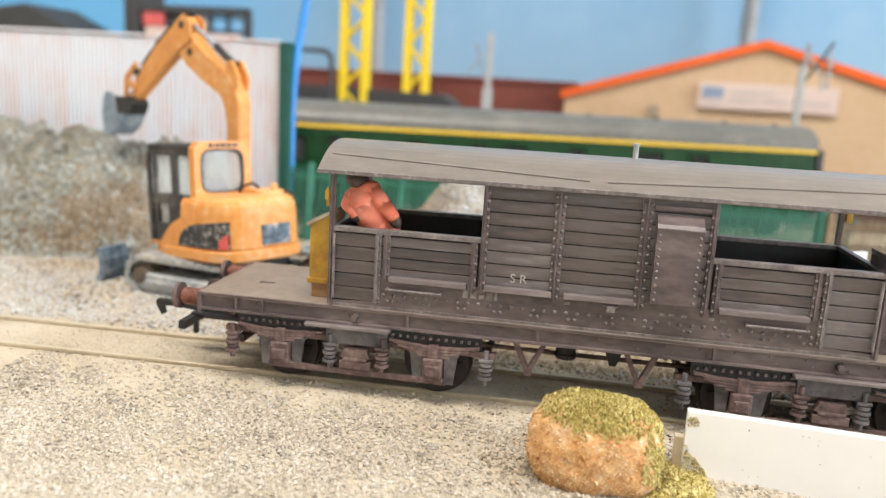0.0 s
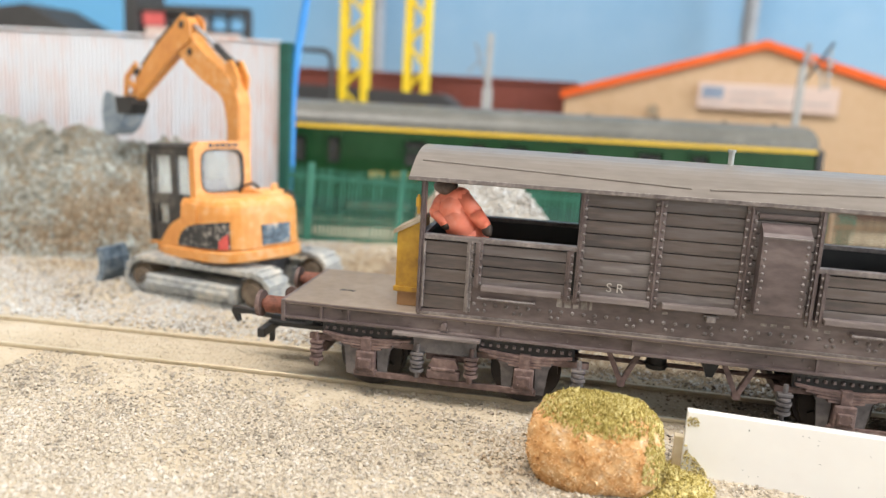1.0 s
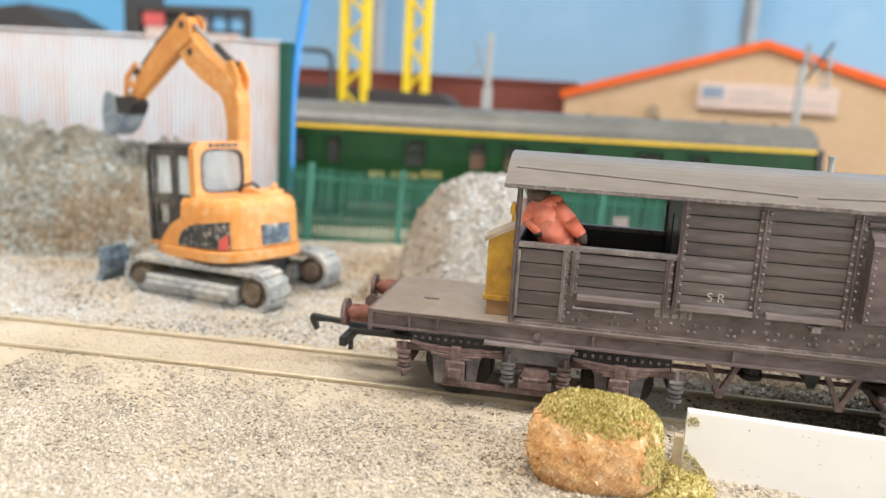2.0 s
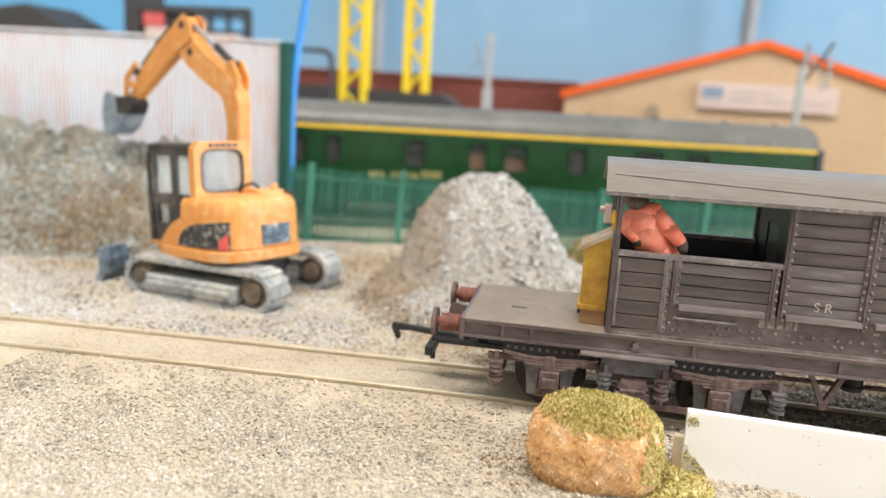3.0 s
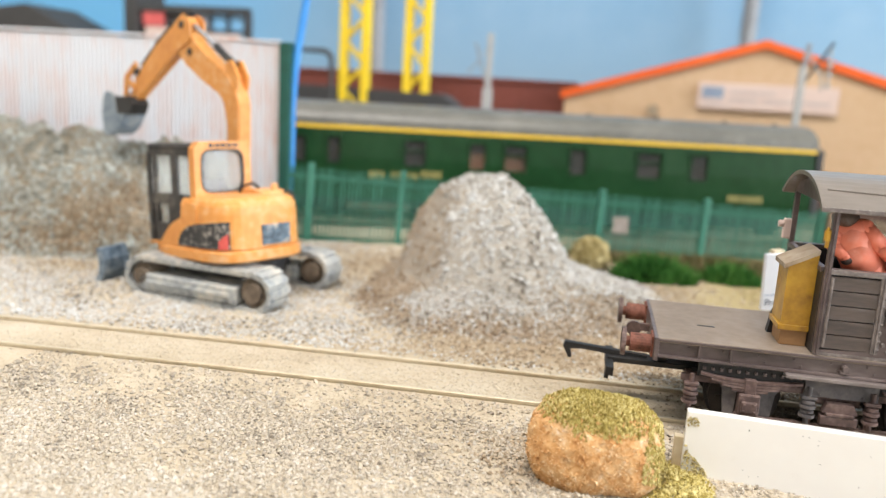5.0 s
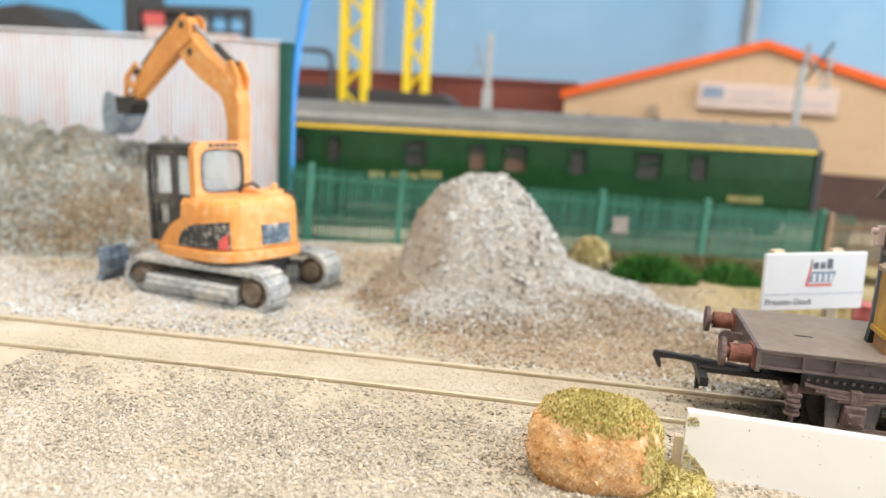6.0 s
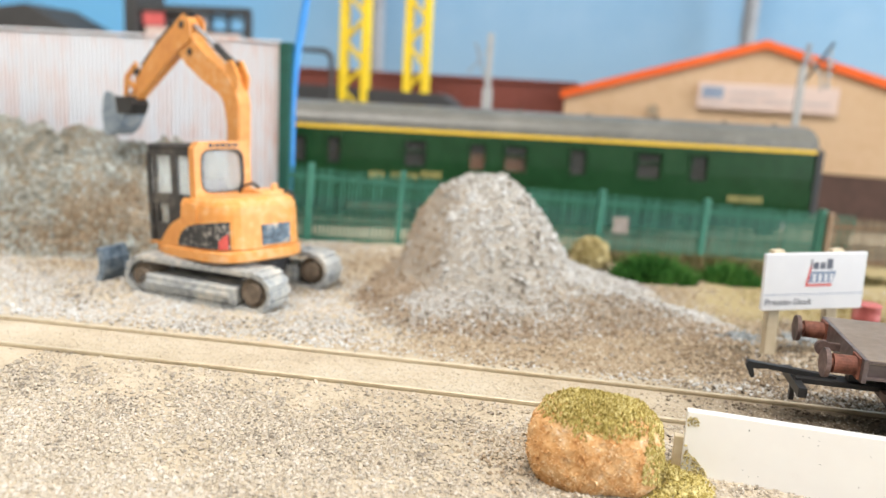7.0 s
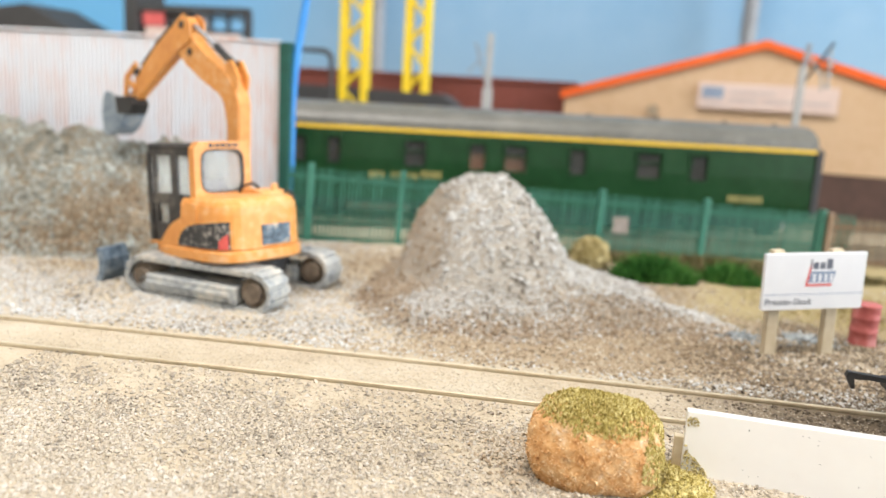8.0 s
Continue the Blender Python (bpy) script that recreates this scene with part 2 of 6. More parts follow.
WEED = material("olive_weeds", [(0.05, 0.055, 0.02), (0.13, 0.11, 0.045), (0.25, 0.19, 0.10)], 0.85, grain=0.5, blotch=0.05, island=0.35, spec=0.12)
BUSH = material("dry_lichen", [(0.26, 0.20, 0.08), (0.44, 0.36, 0.17), (0.54, 0.46, 0.26)], 0.9, grain=0.6, blotch=0.1, island=0.3, spec=0.1)
WALL_PAINT = material("room_wall_paint", [(0.62, 0.60, 0.56), (0.68, 0.66, 0.62)], 0.8, grain=0.05, blotch=0.002, bump=0.05)
CEILING_PAINT = material("ceiling_paint", [(0.74, 0.73, 0.71), (0.78, 0.77, 0.75)], 0.85, grain=0.05, blotch=0.002, bump=0.05)
FLOOR_LAMINATE = material("room_floor_carpet", [(0.12, 0.10, 0.09), (0.18, 0.16, 0.14)], 0.9, grain=0.2, blotch=0.01)
PLY = material("baseboard_ply", [(0.36, 0.25, 0.14), (0.48, 0.35, 0.21)], 0.7, grain=0.1, blotch=0.01)


def sky_board_material():
    """A printed blue sky, paler towards the hills at its foot, with faint clouds."""
    m = material("painted_sky", [(0.17, 0.34, 0.53), (0.26, 0.42, 0.59)], 0.75, grain=0.03, blotch=0.006, bump=0.0)
    n, l = m.node_tree.nodes, m.node_tree.links
    p, ramp = n["Principled BSDF"], n["Color Ramp"]
    tc = n["Texture Coordinate"]
    sep = n.new("ShaderNodeSeparateXYZ")
    l.new(tc.outputs["Object"], sep.inputs[0])
    grade = n.new("ShaderNodeMapRange")
    grade.inputs["From Min"].default_value, grade.inputs["From Max"].default_value = 0.06, 0.16
    l.new(sep.outputs["Z"], grade.inputs["Value"])
    low = n.new("ShaderNodeMix")
    low.data_type = "RGBA"
    low.inputs["A"].default_value = (0.26, 0.40, 0.53, 1)
    l.new(grade.outputs["Result"], low.inputs["Factor"])
    l.new(ramp.outputs["Color"], low.inputs["B"])
    west = n.new("ShaderNodeMapRange")
    west.interpolation_type = "SMOOTHSTEP"
    west.inputs["From Min"].default_value, west.inputs["From Max"].default_value = -0.16, -0.50
    l.new(sep.outputs["X"], west.inputs["Value"])
    deep = n.new("ShaderNodeMix")
    deep.data_type = "RGBA"
    deep.inputs["B"].default_value = (0.15, 0.43, 0.72, 1)
    l.new(west.outputs["Result"], deep.inputs["Factor"])
    l.new(low.outputs["Result"], deep.inputs["A"])
    l.new(deep.outputs["Result"], p.inputs["Base Color"])
    return m


PAINTED_SKY = sky_board_material()


def earth_on_sand():
    """Trodden brown earth in the yard, and darker ballast where the track leaves to the right."""
    n, l = SAND.node_tree.nodes, SAND.node_tree.links
    p, ramp, tc = n["Principled BSDF"], n["Color Ramp"], n["Texture Coordinate"]
    sep = n.new("ShaderNodeSeparateXYZ")
    l.new(tc.outputs["Object"], sep.inputs[0])
    wob = n.new("ShaderNodeTexNoise")
    wob.inputs["Scale"].default_value, wob.inputs["Detail"].default_value = 35, 5
    l.new(tc.outputs["Object"], wob.inputs["Vector"])

    def edge(axis, lo, hi):
        add = n.new("ShaderNodeMath")
        add.operation = "MULTIPLY_ADD"
        add.inputs[1].default_value = 0.05
        l.new(wob.outputs["Fac"], add.inputs[0])
        l.new(sep.outputs[axis], add.inputs[2])
        r = n.new("ShaderNodeMapRange")
        r.interpolation_type = "SMOOTHSTEP"
        r.inputs["From Min"].default_value, r.inputs["From Max"].default_value = lo + 0.025, hi + 0.025
        l.new(add.outputs[0], r.inputs["Value"])
        return r.outputs["Result"]

    def times(a, b):
        m = n.new("ShaderNodeMath")
        m.operation = "MULTIPLY"
        l.new(a, m.inputs[0])
        l.new(b, m.inputs[1])
        return m.outputs[0]

    last = ramp.outputs["Color"]
    for fac, colour in ((times(edge("X", -0.066, -0.016), edge("Y", 0.022, 0.036)), (0.36, 0.28, 0.19, 1)), (times(edge("X", 0.010, 0.060), edge("Y", -0.006, 0.002)), (0.15, 0.115, 0.08, 1)), (times(edge("X", 0.026, 0.050), edge("Y", 0.078, 0.094)), (0.36, 0.29, 0.155, 1))):
        mix = n.new("ShaderNodeMix")
        mix.data_type = "RGBA"
        l.new(fac, mix.inputs["Factor"])
        l.new(last, mix.inputs["A"])
        mix.inputs["B"].default_value = colour
        last = mix.outputs["Result"]
    l.new(last, p.inputs["Base Color"])


earth_on_sand()

# ---- mesh helpers (coordinates in millimetres) ----


def part(name, bm, mat, parent=None, label=""):
    """One mesh object from a bmesh in millimetres, under a thing or a part."""
    bmesh.ops.scale(bm, vec=(MM, MM, MM), verts=bm.verts)
    bmesh.ops.recalc_face_normals(bm, faces=bm.faces)
    data = bpy.data.meshes.new(name)
    bm.to_mesh(data)
    bm.free()
    data.materials.append(mat)
    ob = new(name, data)
    if parent:
        ob.parent = parent
    if label:
        tagged(ob, label)
    return ob


def mesh_part(name, verts, faces, mat, parent=None, label="", smooth=False):
    """The same from arrays, for large meshes."""
    data = bpy.data.meshes.new(name)
    data.from_pydata((np.asarray(verts) * MM).tolist(), [], [tuple(f) for f in np.asarray(faces).tolist()])
    data.materials.append(mat)
    if smooth:
        data.shade_smooth()
    ob = new(name, data)
    if parent:
        ob.parent = parent
    if label:
        tagged(ob, label)
    return ob


def smooth(ob):
    ob.data.shade_smooth()
    return ob


def thing(name, label, category, group="", x=0, y=0, z=0, rz=0):
    ob = new(name)
    ob.empty_display_size = 0.01
    ob.matrix_basis = pose(x * MM, y * MM, z * MM, 0, 0, rz)
    return tagged(ob, label, category, group)


def box(bm, x0, x1, y0, y1, z0, z1, bevel=0.0):
    m = Matrix.Translation(((x0 + x1) / 2, (y0 + y1) / 2, (z0 + z1) / 2)) @ Matrix.Diagonal((abs(x1 - x0), abs(y1 - y0), abs(z1 - z0), 1))
    made = bmesh.ops.create_cube(bm, size=1, matrix=m)
    if bevel:
        edges = list({e for v in made["verts"] for e in v.link_edges})
        bmesh.ops.bevel(bm, geom=edges, offset=bevel, segments=2, affect="EDGES", profile=0.5)
    return bm


def rod(bm, a, b, r, r2=None, n=12, caps=True):
    a, b = Vector(a), Vector(b)
    d = b - a
    m = Matrix.Translation((a + b) / 2) @ d.to_track_quat("Z", "Y").to_matrix().to_4x4()
    bmesh.ops.create_cone(bm, cap_ends=caps, segments=n, radius1=r, radius2=r if r2 is None else r2, depth=d.length, matrix=m)
    return bm


def ball(bm, c, r, sx=1, sy=1, sz=1, u=8, v=6):
    m = Matrix.Translation(c) @ Matrix.Diagonal((r * sx, r * sy, r * sz, 1))
    bmesh.ops.create_uvsphere(bm, u_segments=u, v_segments=v, radius=1, matrix=m)
    return bm


def prism(bm, pts, axis, a, b):
    """A polygon (two coordinates each) drawn out along an axis from a to b."""
    def at(p, d):
        return {"x": (d, p[0], p[1]), "y": (p[0], d, p[1]), "z": (p[0], p[1], d)}[axis]
    lo = [bm.verts.new(at(p, a)) for p in pts]
    hi = [bm.verts.new(at(p, b)) for p in pts]
    bm.faces.new(lo)
    bm.faces.new(hi[::-1])
    for i in range(len(pts)):
        j = (i + 1) % len(pts)
        bm.faces.new((lo[i], hi[i], hi[j], lo[j]))
    return bm


def beam(bm, a, b, w, h):
    """A square bar between two points."""
    a, b = Vector(a), Vector(b)
    d = b - a
    m = Matrix.Translation((a + b) / 2) @ d.to_track_quat("Z", "Y").to_matrix().to_4x4() @ Matrix.Diagonal((w, h, d.length, 1))
    bmesh.ops.create_cube(bm, size=1, matrix=m)
    return bm


def B():
    return bmesh.new()


def words(name, text, size, mat, parent, m, depth=0.05):
    """Raised lettering in the built-in font; size in millimetres."""
    cu = bpy.data.curves.new(name, "FONT")
    cu.body, cu.size, cu.extrude = text, size * MM, depth * MM
    tmp = bpy.data.objects.new(name, cu)
    data = bpy.data.meshes.new_from_object(tmp)
    bpy.data.objects.remove(tmp)
    data.materials.append(mat)
    ob = new(name, data)
    ob.parent = parent
    ob.matrix_basis = m
    return ob

# ---- the layout's ground, track and backdrop ----
KAPPA = -0.000266


def track_y(x):
    return 8.25 + KAPPA * x * x / 2


def ripple(x, y, s):
    """Smooth unevenness of about -1 to 1, with waves of about s millimetres."""
    x, y = np.asarray(x, float) / s, np.asarray(y, float) / s
    return (np.sin(5.1 * x + 2.3 * np.sin(3.7 * y + 1.1)) + np.sin(4.3 * y + 1.9 * np.sin(4.9 * x + 0.4)) + np.sin(3.1 * x - 4.7 * y + 2.0) + np.sin(7.9 * x + 6.7 * y + 1.3 * np.sin(2.9 * x))) / 4


def ground_z(x, y):
    x, y = np.asarray(x, float), np.asarray(y, float)
    d = np.abs(y - track_y(x))
    bank = np.clip((d - 9.5) / 22, 0, 1)
    bank = bank * bank * (3 - 2 * bank)
    rough = np.clip((d - 8) / 12, 0.05, 1)
    return -1.0 - 2.0 * bank + rough * (0.45 * ripple(x, y, 34) + 0.25 * ripple(x, y, 11)) + 0.06 * ripple(x, y, 2.7)


def grid_mesh(xs, ys, zfun):
    gx, gy = np.meshgrid(xs, ys)
    v = np.stack([gx, gy, zfun(gx, gy)], -1).reshape(-1, 3)
    nx, ny = len(xs), len(ys)
    i = np.arange((ny - 1) * (nx - 1))
    a = (i // (nx - 1)) * nx + i % (nx - 1)
    return v, np.stack([a, a + 1, a + nx + 1, a + nx], -1)


def spread(lo, hi, step, far_lo, far_hi, coarse):
    return np.concatenate([np.arange(far_lo, lo, coarse), np.arange(lo, hi, step), np.arange(hi, far_hi + 1, coarse)])


v, f = grid_mesh(spread(-230, 130, 1.3, -900, 900, 20), spread(-70, 200, 1.3, -130, 620, 20), ground_z)
ground = tagged(mesh_part("ground", v, f, SAND, smooth=True), "pale sandy scenic ground of the model railway", "ground", kind="structure")

rng = np.random.default_rng(4)
OCTA = np.array([[1, 0, 0], [-1, 0, 0], [0, 1, 0], [0, -1, 0], [0, 0, 1], [0, 0, -1]], float)
OCTA_F = np.array([[0, 2, 4], [2, 1, 4], [1, 3, 4], [3, 0, 4], [2, 0, 5], [1, 2, 5], [3, 1, 5], [0, 3, 5]])


def grains(x, y, z, size, flat=0.7):
    """Small angular stones at the given places."""
    n = len(x)
    k = OCTA[None] * (0.6 + 0.6 * rng.random((n, 6, 1))) + 0.22 * rng.standard_normal((n, 6, 3))
    a = rng.random(n) * 6.283
    c, s = np.cos(a)[:, None], np.sin(a)[:, None]
    kx, ky = k[..., 0] * c - k[..., 1] * s, k[..., 0] * s + k[..., 1] * c
    b = rng.normal(0, 0.5, n)
    cb, sb = np.cos(b)[:, None], np.sin(b)[:, None]
    k = np.stack([kx, ky * cb - k[..., 2] * sb, (ky * sb + k[..., 2] * cb) * flat], -1) * (size[:, None, None] / 2)
    v = k + np.stack([x, y, z], -1)[:, None, :]
    f = (OCTA_F[None] + 6 * np.arange(n)[:, None, None])
    return v.reshape(-1, 3), f.reshape(-1, 3)


def strew(count, x0, x1, y0, y1, dens, lo, hi):
    x, y = rng.uniform(x0, x1, count), rng.uniform(y0, y1, count)
    keep = rng.random(count) < dens(x, y)
    x, y = x[keep], y[keep]
    s = lo + (hi - lo) * rng.random(len(x)) ** 2
    return x, y, s


def front_density(x, y):
    patch = ripple(x + 20, y, 40) + 0.6 * ripple(x, y + 9, 15)
    edge = np.clip((-y - 5.5 + 3 * ripple(x, y, 22)) / 9, 0.16, 1)
    return np.clip(0.82 + 0.70 * patch, 0.30, 1) * edge


x, y, s = strew(66000, -112, 62, -62, -1, front_density, 0.5, 1.15)
s = s + 0.08
v, f = grains(x, y, ground_z(x, y) + 0.12 * s, s)
tagged(mesh_part("front_gravel", v, f, GRAIN), "loose grey and buff gravel strewn on sand", "gravel", kind="stuff")


x, y, s = strew(46000, -112, 62, -62, 19, lambda x, y: 0.9 * (np.abs(np.abs(y - track_y(x)) - 8.25) > 1.2) + 0 * x, 0.2, 0.5)
v, f = grains(x, y, ground_z(x, y) + 0.04, s, 0.8)
tagged(mesh_part("fine_sand", v, f, SAND), "coarse buff sand grains between the stones", "sand", kind="stuff")


def back_density(x, y):
    olive = np.clip((x - 34) / 20, 0, 1) * np.clip((y - 80) / 14, 0, 1)
    return (1 - 0.85 * olive) * np.clip(0.75 + 0.5 * ripple(x, y, 30), 0.2, 1) * np.clip((y - track_y(x) - 10.5) / 5, 0, 1)


def earthy(x, y):
    """Where the yard is trodden brown earth rather than pale stone."""
    a = np.clip((x + 60 + 14 * ripple(x, y, 45)) / 36, 0, 1) * np.clip((y - 12 - 0.12 * x) / 18, 0, 1)
    b = np.exp(-(((x + 72) / 26) ** 2 + ((y - 118) / 34) ** 2))
    c = np.exp(-(((x + 157) / 15) ** 2 + ((y - 76) / 7) ** 2))
    return np.clip(np.maximum(np.maximum(a, b), c) * 0.85 + 0.12, 0, 0.92)


x, y, s = strew(135000, -225, 125, 17, 150, back_density, 0.45, 1.35)
brown = rng.random(len(x)) < earthy(x, y)
for pick, mat, label in ((~brown, HEAP, "pale crushed stone strewn over the yard"), (brown, BROWN_GRAIN, "brown earthy grains trodden into the yard")):
    v, f = grains(x[pick], y[pick], ground_z(x[pick], y[pick]) + 0.1 * s[pick], s[pick])
    tagged(mesh_part("yard_gravel", v, f, mat), label, "gravel", kind="stuff")
x, y, s = strew(9000, -160, 120, -4, 19, lambda x, y: 0.9 * (np.abs(np.abs(y - track_y(x)) - 8.25) > 1.2) + 0 * x, 0.25, 0.7)
v, f = grains(x, y, ground_z(x, y) + 0.02, s, 0.5)
tagged(mesh_part("track_sand", v, f, GRAIN), "fine sand packed between and beside the rails", "sand", kind="stuff")

x, y, s = strew(9000, 12, 125, -9, 62, lambda x, y: np.clip((x - 16 - 0.2 * y + 8 * ripple(x, y, 18)) / 40, 0, 0.9) * (np.abs(np.abs(y - track_y(x)) - 8.25) > 1.3), 0.5, 1.3)
v, f = grains(x, y, ground_z(x, y) + 0.08, s)
tagged(mesh_part("track_ballast", v, f, DARK_GRAIN), "dark grey-brown ballast round the rails", "ballast", kind="stuff")

x, y, s = strew(4200, -24, 24, -34, -4, lambda x, y: np.clip(1.1 - np.hypot((x - 2) / 17, (y + 19) / 12), 0, 0.9), 0.5, 1.2)
v, f = grains(x, y, ground_z(x, y) + 0.3, s)
tagged(mesh_part("brown_gravel", v, f, BROWN_GRAIN), "brown gravel round the mossy stone", "gravel", kind="stuff")

for cx, cy in ((48.5, 71.0), (67.0, 76.0)):
    x, y = rng.normal(cx, 4.0, 170), rng.normal(cy, 2.6, 170)
    s = 0.8 + 1.4 * rng.random(170)
    v, f = grains(x, y, ground_z(x, y) + 0.9 * np.exp(-(((x - cx) / 4) ** 2 + ((y - cy) / 3) ** 2)), s)
    tagged(mesh_part("stone_patch", v, f, BLUE_STONE), "small patch of blue-grey stones by the sign", "stones", kind="stuff")

# rails on their shallow bed
track = tagged(thing("railway_track", "brass-coloured worn rails sunk in pale sand", "railway track"), kind="structure")
xs = np.arange(-320, 321, 8.0)
for side in (-8.25, 8.25):
    v, f = [], []
    prof = [(-0.75, -2.6), (-0.75, -2.1), (-0.2, -1.7), (-0.2, -0.75), (-0.42, -0.6), (-0.42, -0.08), (-0.32, 0.0), (0.32, 0.0), (0.42, -0.08), (0.42, -0.6), (0.2, -0.75), (0.2, -1.7), (0.75, -2.1), (0.75, -2.6)]
    for px in xs:
        for d, z in prof:
            v.append((px, track_y(px) + side + d, z))
    n = len(prof)
    for i in range(len(xs) - 1):
        for j in range(n):
            k = (j + 1) % n
            f.append((i * n + j, i * n + k, (i + 1) * n + k, (i + 1) * n + j))
    mesh_part("rail", v, f, RAIL_STEEL, track)
sleeper = None
for px in np.arange(-312, 312, 8.6):
    ob = new("sleeper", sleeper.data if sleeper else None) if sleeper else None
    if ob is None:
        ob = sleeper = part("sleeper", box(B(), -1.6, 1.6, -15, 15, -3.4, -2.2, 0.15), TAN, track)
    ob.parent = track
    ob.matrix_basis = pose(px * MM, track_y(px) * MM, 0, 0, 0, math.degrees(KAPPA * px))

# sky board behind the layout, baseboard below it, and the room round both
board = part("backdrop", box(B(), -1100, 1100, 604, 612, -60, 420), PAINTED_SKY)
tagged(board, "flat painted pale blue sky board behind the layout", "backdrop", kind="structure")
base = part("baseboard", box(B(), -1120, 1120, -132, 640, -62, -8), PLY)
tagged(base, "plywood baseboard that carries the model railway", "baseboard", kind="structure")

for x in (-1060, 0, 1060):
    for y in (-90, 590):
        leg = part("baseboard_leg", box(B(), x - 22, x + 22, y - 22, y + 22, -900, -62, 2), PLY)
        leg.parent = base


def room():
    lo, hi = -900, 1150
    part_of = [("wall_south", box(B(), -1700, 1700, -1400, -1300, lo, hi)), ("wall_west", box(B(), -1700, -1600, -1300, 900, lo, hi)),
               ("wall_north", box(B(), -1700, 1700, 900, 1000, lo, hi))]
    for name, bm in part_of:
        tagged(part(name, bm, WALL_PAINT), "plain off-white painted room wall", "wall", kind="structure")
    bm = B()
    box(bm, 1600, 1700, -1300, -1000, lo, hi)
    box(bm, 1600, 1700, 500, 900, lo, hi)
    box(bm, 1600, 1700, -1000, 500, lo, 80)
    box(bm, 1600, 1700, -1000, 500, 930, hi)
    tagged(part("wall_east", bm, WALL_PAINT), "plain off-white room wall with a wide window", "wall", kind="structure")
    tagged(part("floor", box(B(), -1700, 1700, -1400, 1000, lo - 100, lo), FLOOR_LAMINATE), "dark carpeted room floor", "floor", kind="structure")
    tagged(part("ceiling", box(B(), -1700, 1700, -1400, 1000, hi, hi + 100), CEILING_PAINT), "plain white painted ceiling", "ceiling", kind="structure")
    win = tagged(thing("window_1", "white-framed wide room window", "window"), kind="structure")
    bm = B()
    box(bm, 1640, 1680, -1000, 500, 80, 130)
    box(bm, 1640, 1680, -1000, 500, 880, 930)
    for y in (-1000, -275, 450):
        box(bm, 1641, 1679, y, y + 50, 130, 880)
    part("window_frame", bm, CEILING_PAINT, win)
    # Fixture added round the overhead lamp; it is never in view.
    lamp = thing("assumed_ceiling_light", "assumed flat light panel over the layout, out of view", "ceiling light", x=-200, y=-340, z=1150)
    bm = B()
    for x0, x1, y0, y1 in ((-480, -455, -230, 230), (455, 480, -230, 230), (-455, 455, -230, -205), (-455, 455, 205, 230)):
        box(bm, x0, x1, y0, y1, -100, 0)
    part("frame", bm, CEILING_PAINT, lamp)


room()

# ---- spoil heaps ----


def lumps(name, zfun, x0, x1, y0, y1, count, lo, hi, core, stone, parent, step=1.2, least=-3.3, brown=None, earth=None):
    v, f = grid_mesh(np.arange(x0, x1, step), np.arange(y0, y1, step), zfun)
    keep = (v[f][:, :, 2] > -3.6).any(1)
    mesh_part("earth_core", v, f[keep], core, parent, smooth=True)
    x, y, s = strew(count, x0, x1, y0, y1, lambda x, y: 1.0 + 0 * x, lo, hi)
    z = zfun(x, y)
    k = z > least
    x, y, z, s = x[k], y[k], z[k], s[k]
    pick = rng.random(len(x)) < (brown(x, y) if brown else 0.06 + 0.85 * np.clip(0.7 * ripple(x, y, 40) + 1.3 * np.exp(-(((x + 156) / 22) ** 2 + ((z - 7) / 11) ** 2)), 0, 1))
    for sel, mat in ((~pick, stone), (pick, earth or BROWN_GRAIN)):
        v, f = grains(x[sel], y[sel], z[sel] + 0.12 * s[sel], s[sel], 0.85)
        ob = mesh_part(name, v, f, mat, parent)
        ob["kind"] = "stuff"


def spoil_z(x, y):
    x, y = np.asarray(x, float), np.asarray(y, float)
    crest = np.interp(x, [-330, -260, -208, -181, -165, -152, -136, -122, -112, -104], [52, 48, 43, 40.5, 38, 39.8, 38, 31, 14, 0])
    foot = np.interp(x, [-260, -200, -176, -150, -130, -104], [66, 70, 76, 82, 94, 114])
    t = np.clip((y - foot) / (127 - foot), 0, 1)
    back = np.clip((150 - y) / 24, 0, 1)
    shape = (0.12 * t + 0.88 * t ** 2.2 * (2.2 - 1.2 * t)) * np.clip(back, 0, 1)
    return -4.5 + crest * shape + (3.6 * ripple(x, y + 40, 30) + 2.6 * np.abs(ripple(x + 7, y, 17)) + 2.0 * ripple(x + 7, y, 11) + 1.2 * ripple(x, y, 5)) * np.clip(shape * 3, 0, 1)


spoil = thing("spoil_heap", "long grey-brown heap of dug earth and stones before the hoarding", "spoil heap")
lumps("rubble", spoil_z, -270, -102, 64, 141.3, 42000, 0.6, 2.1, SPOIL_CORE, SPOIL, spoil, earth=SPOIL_EARTH)


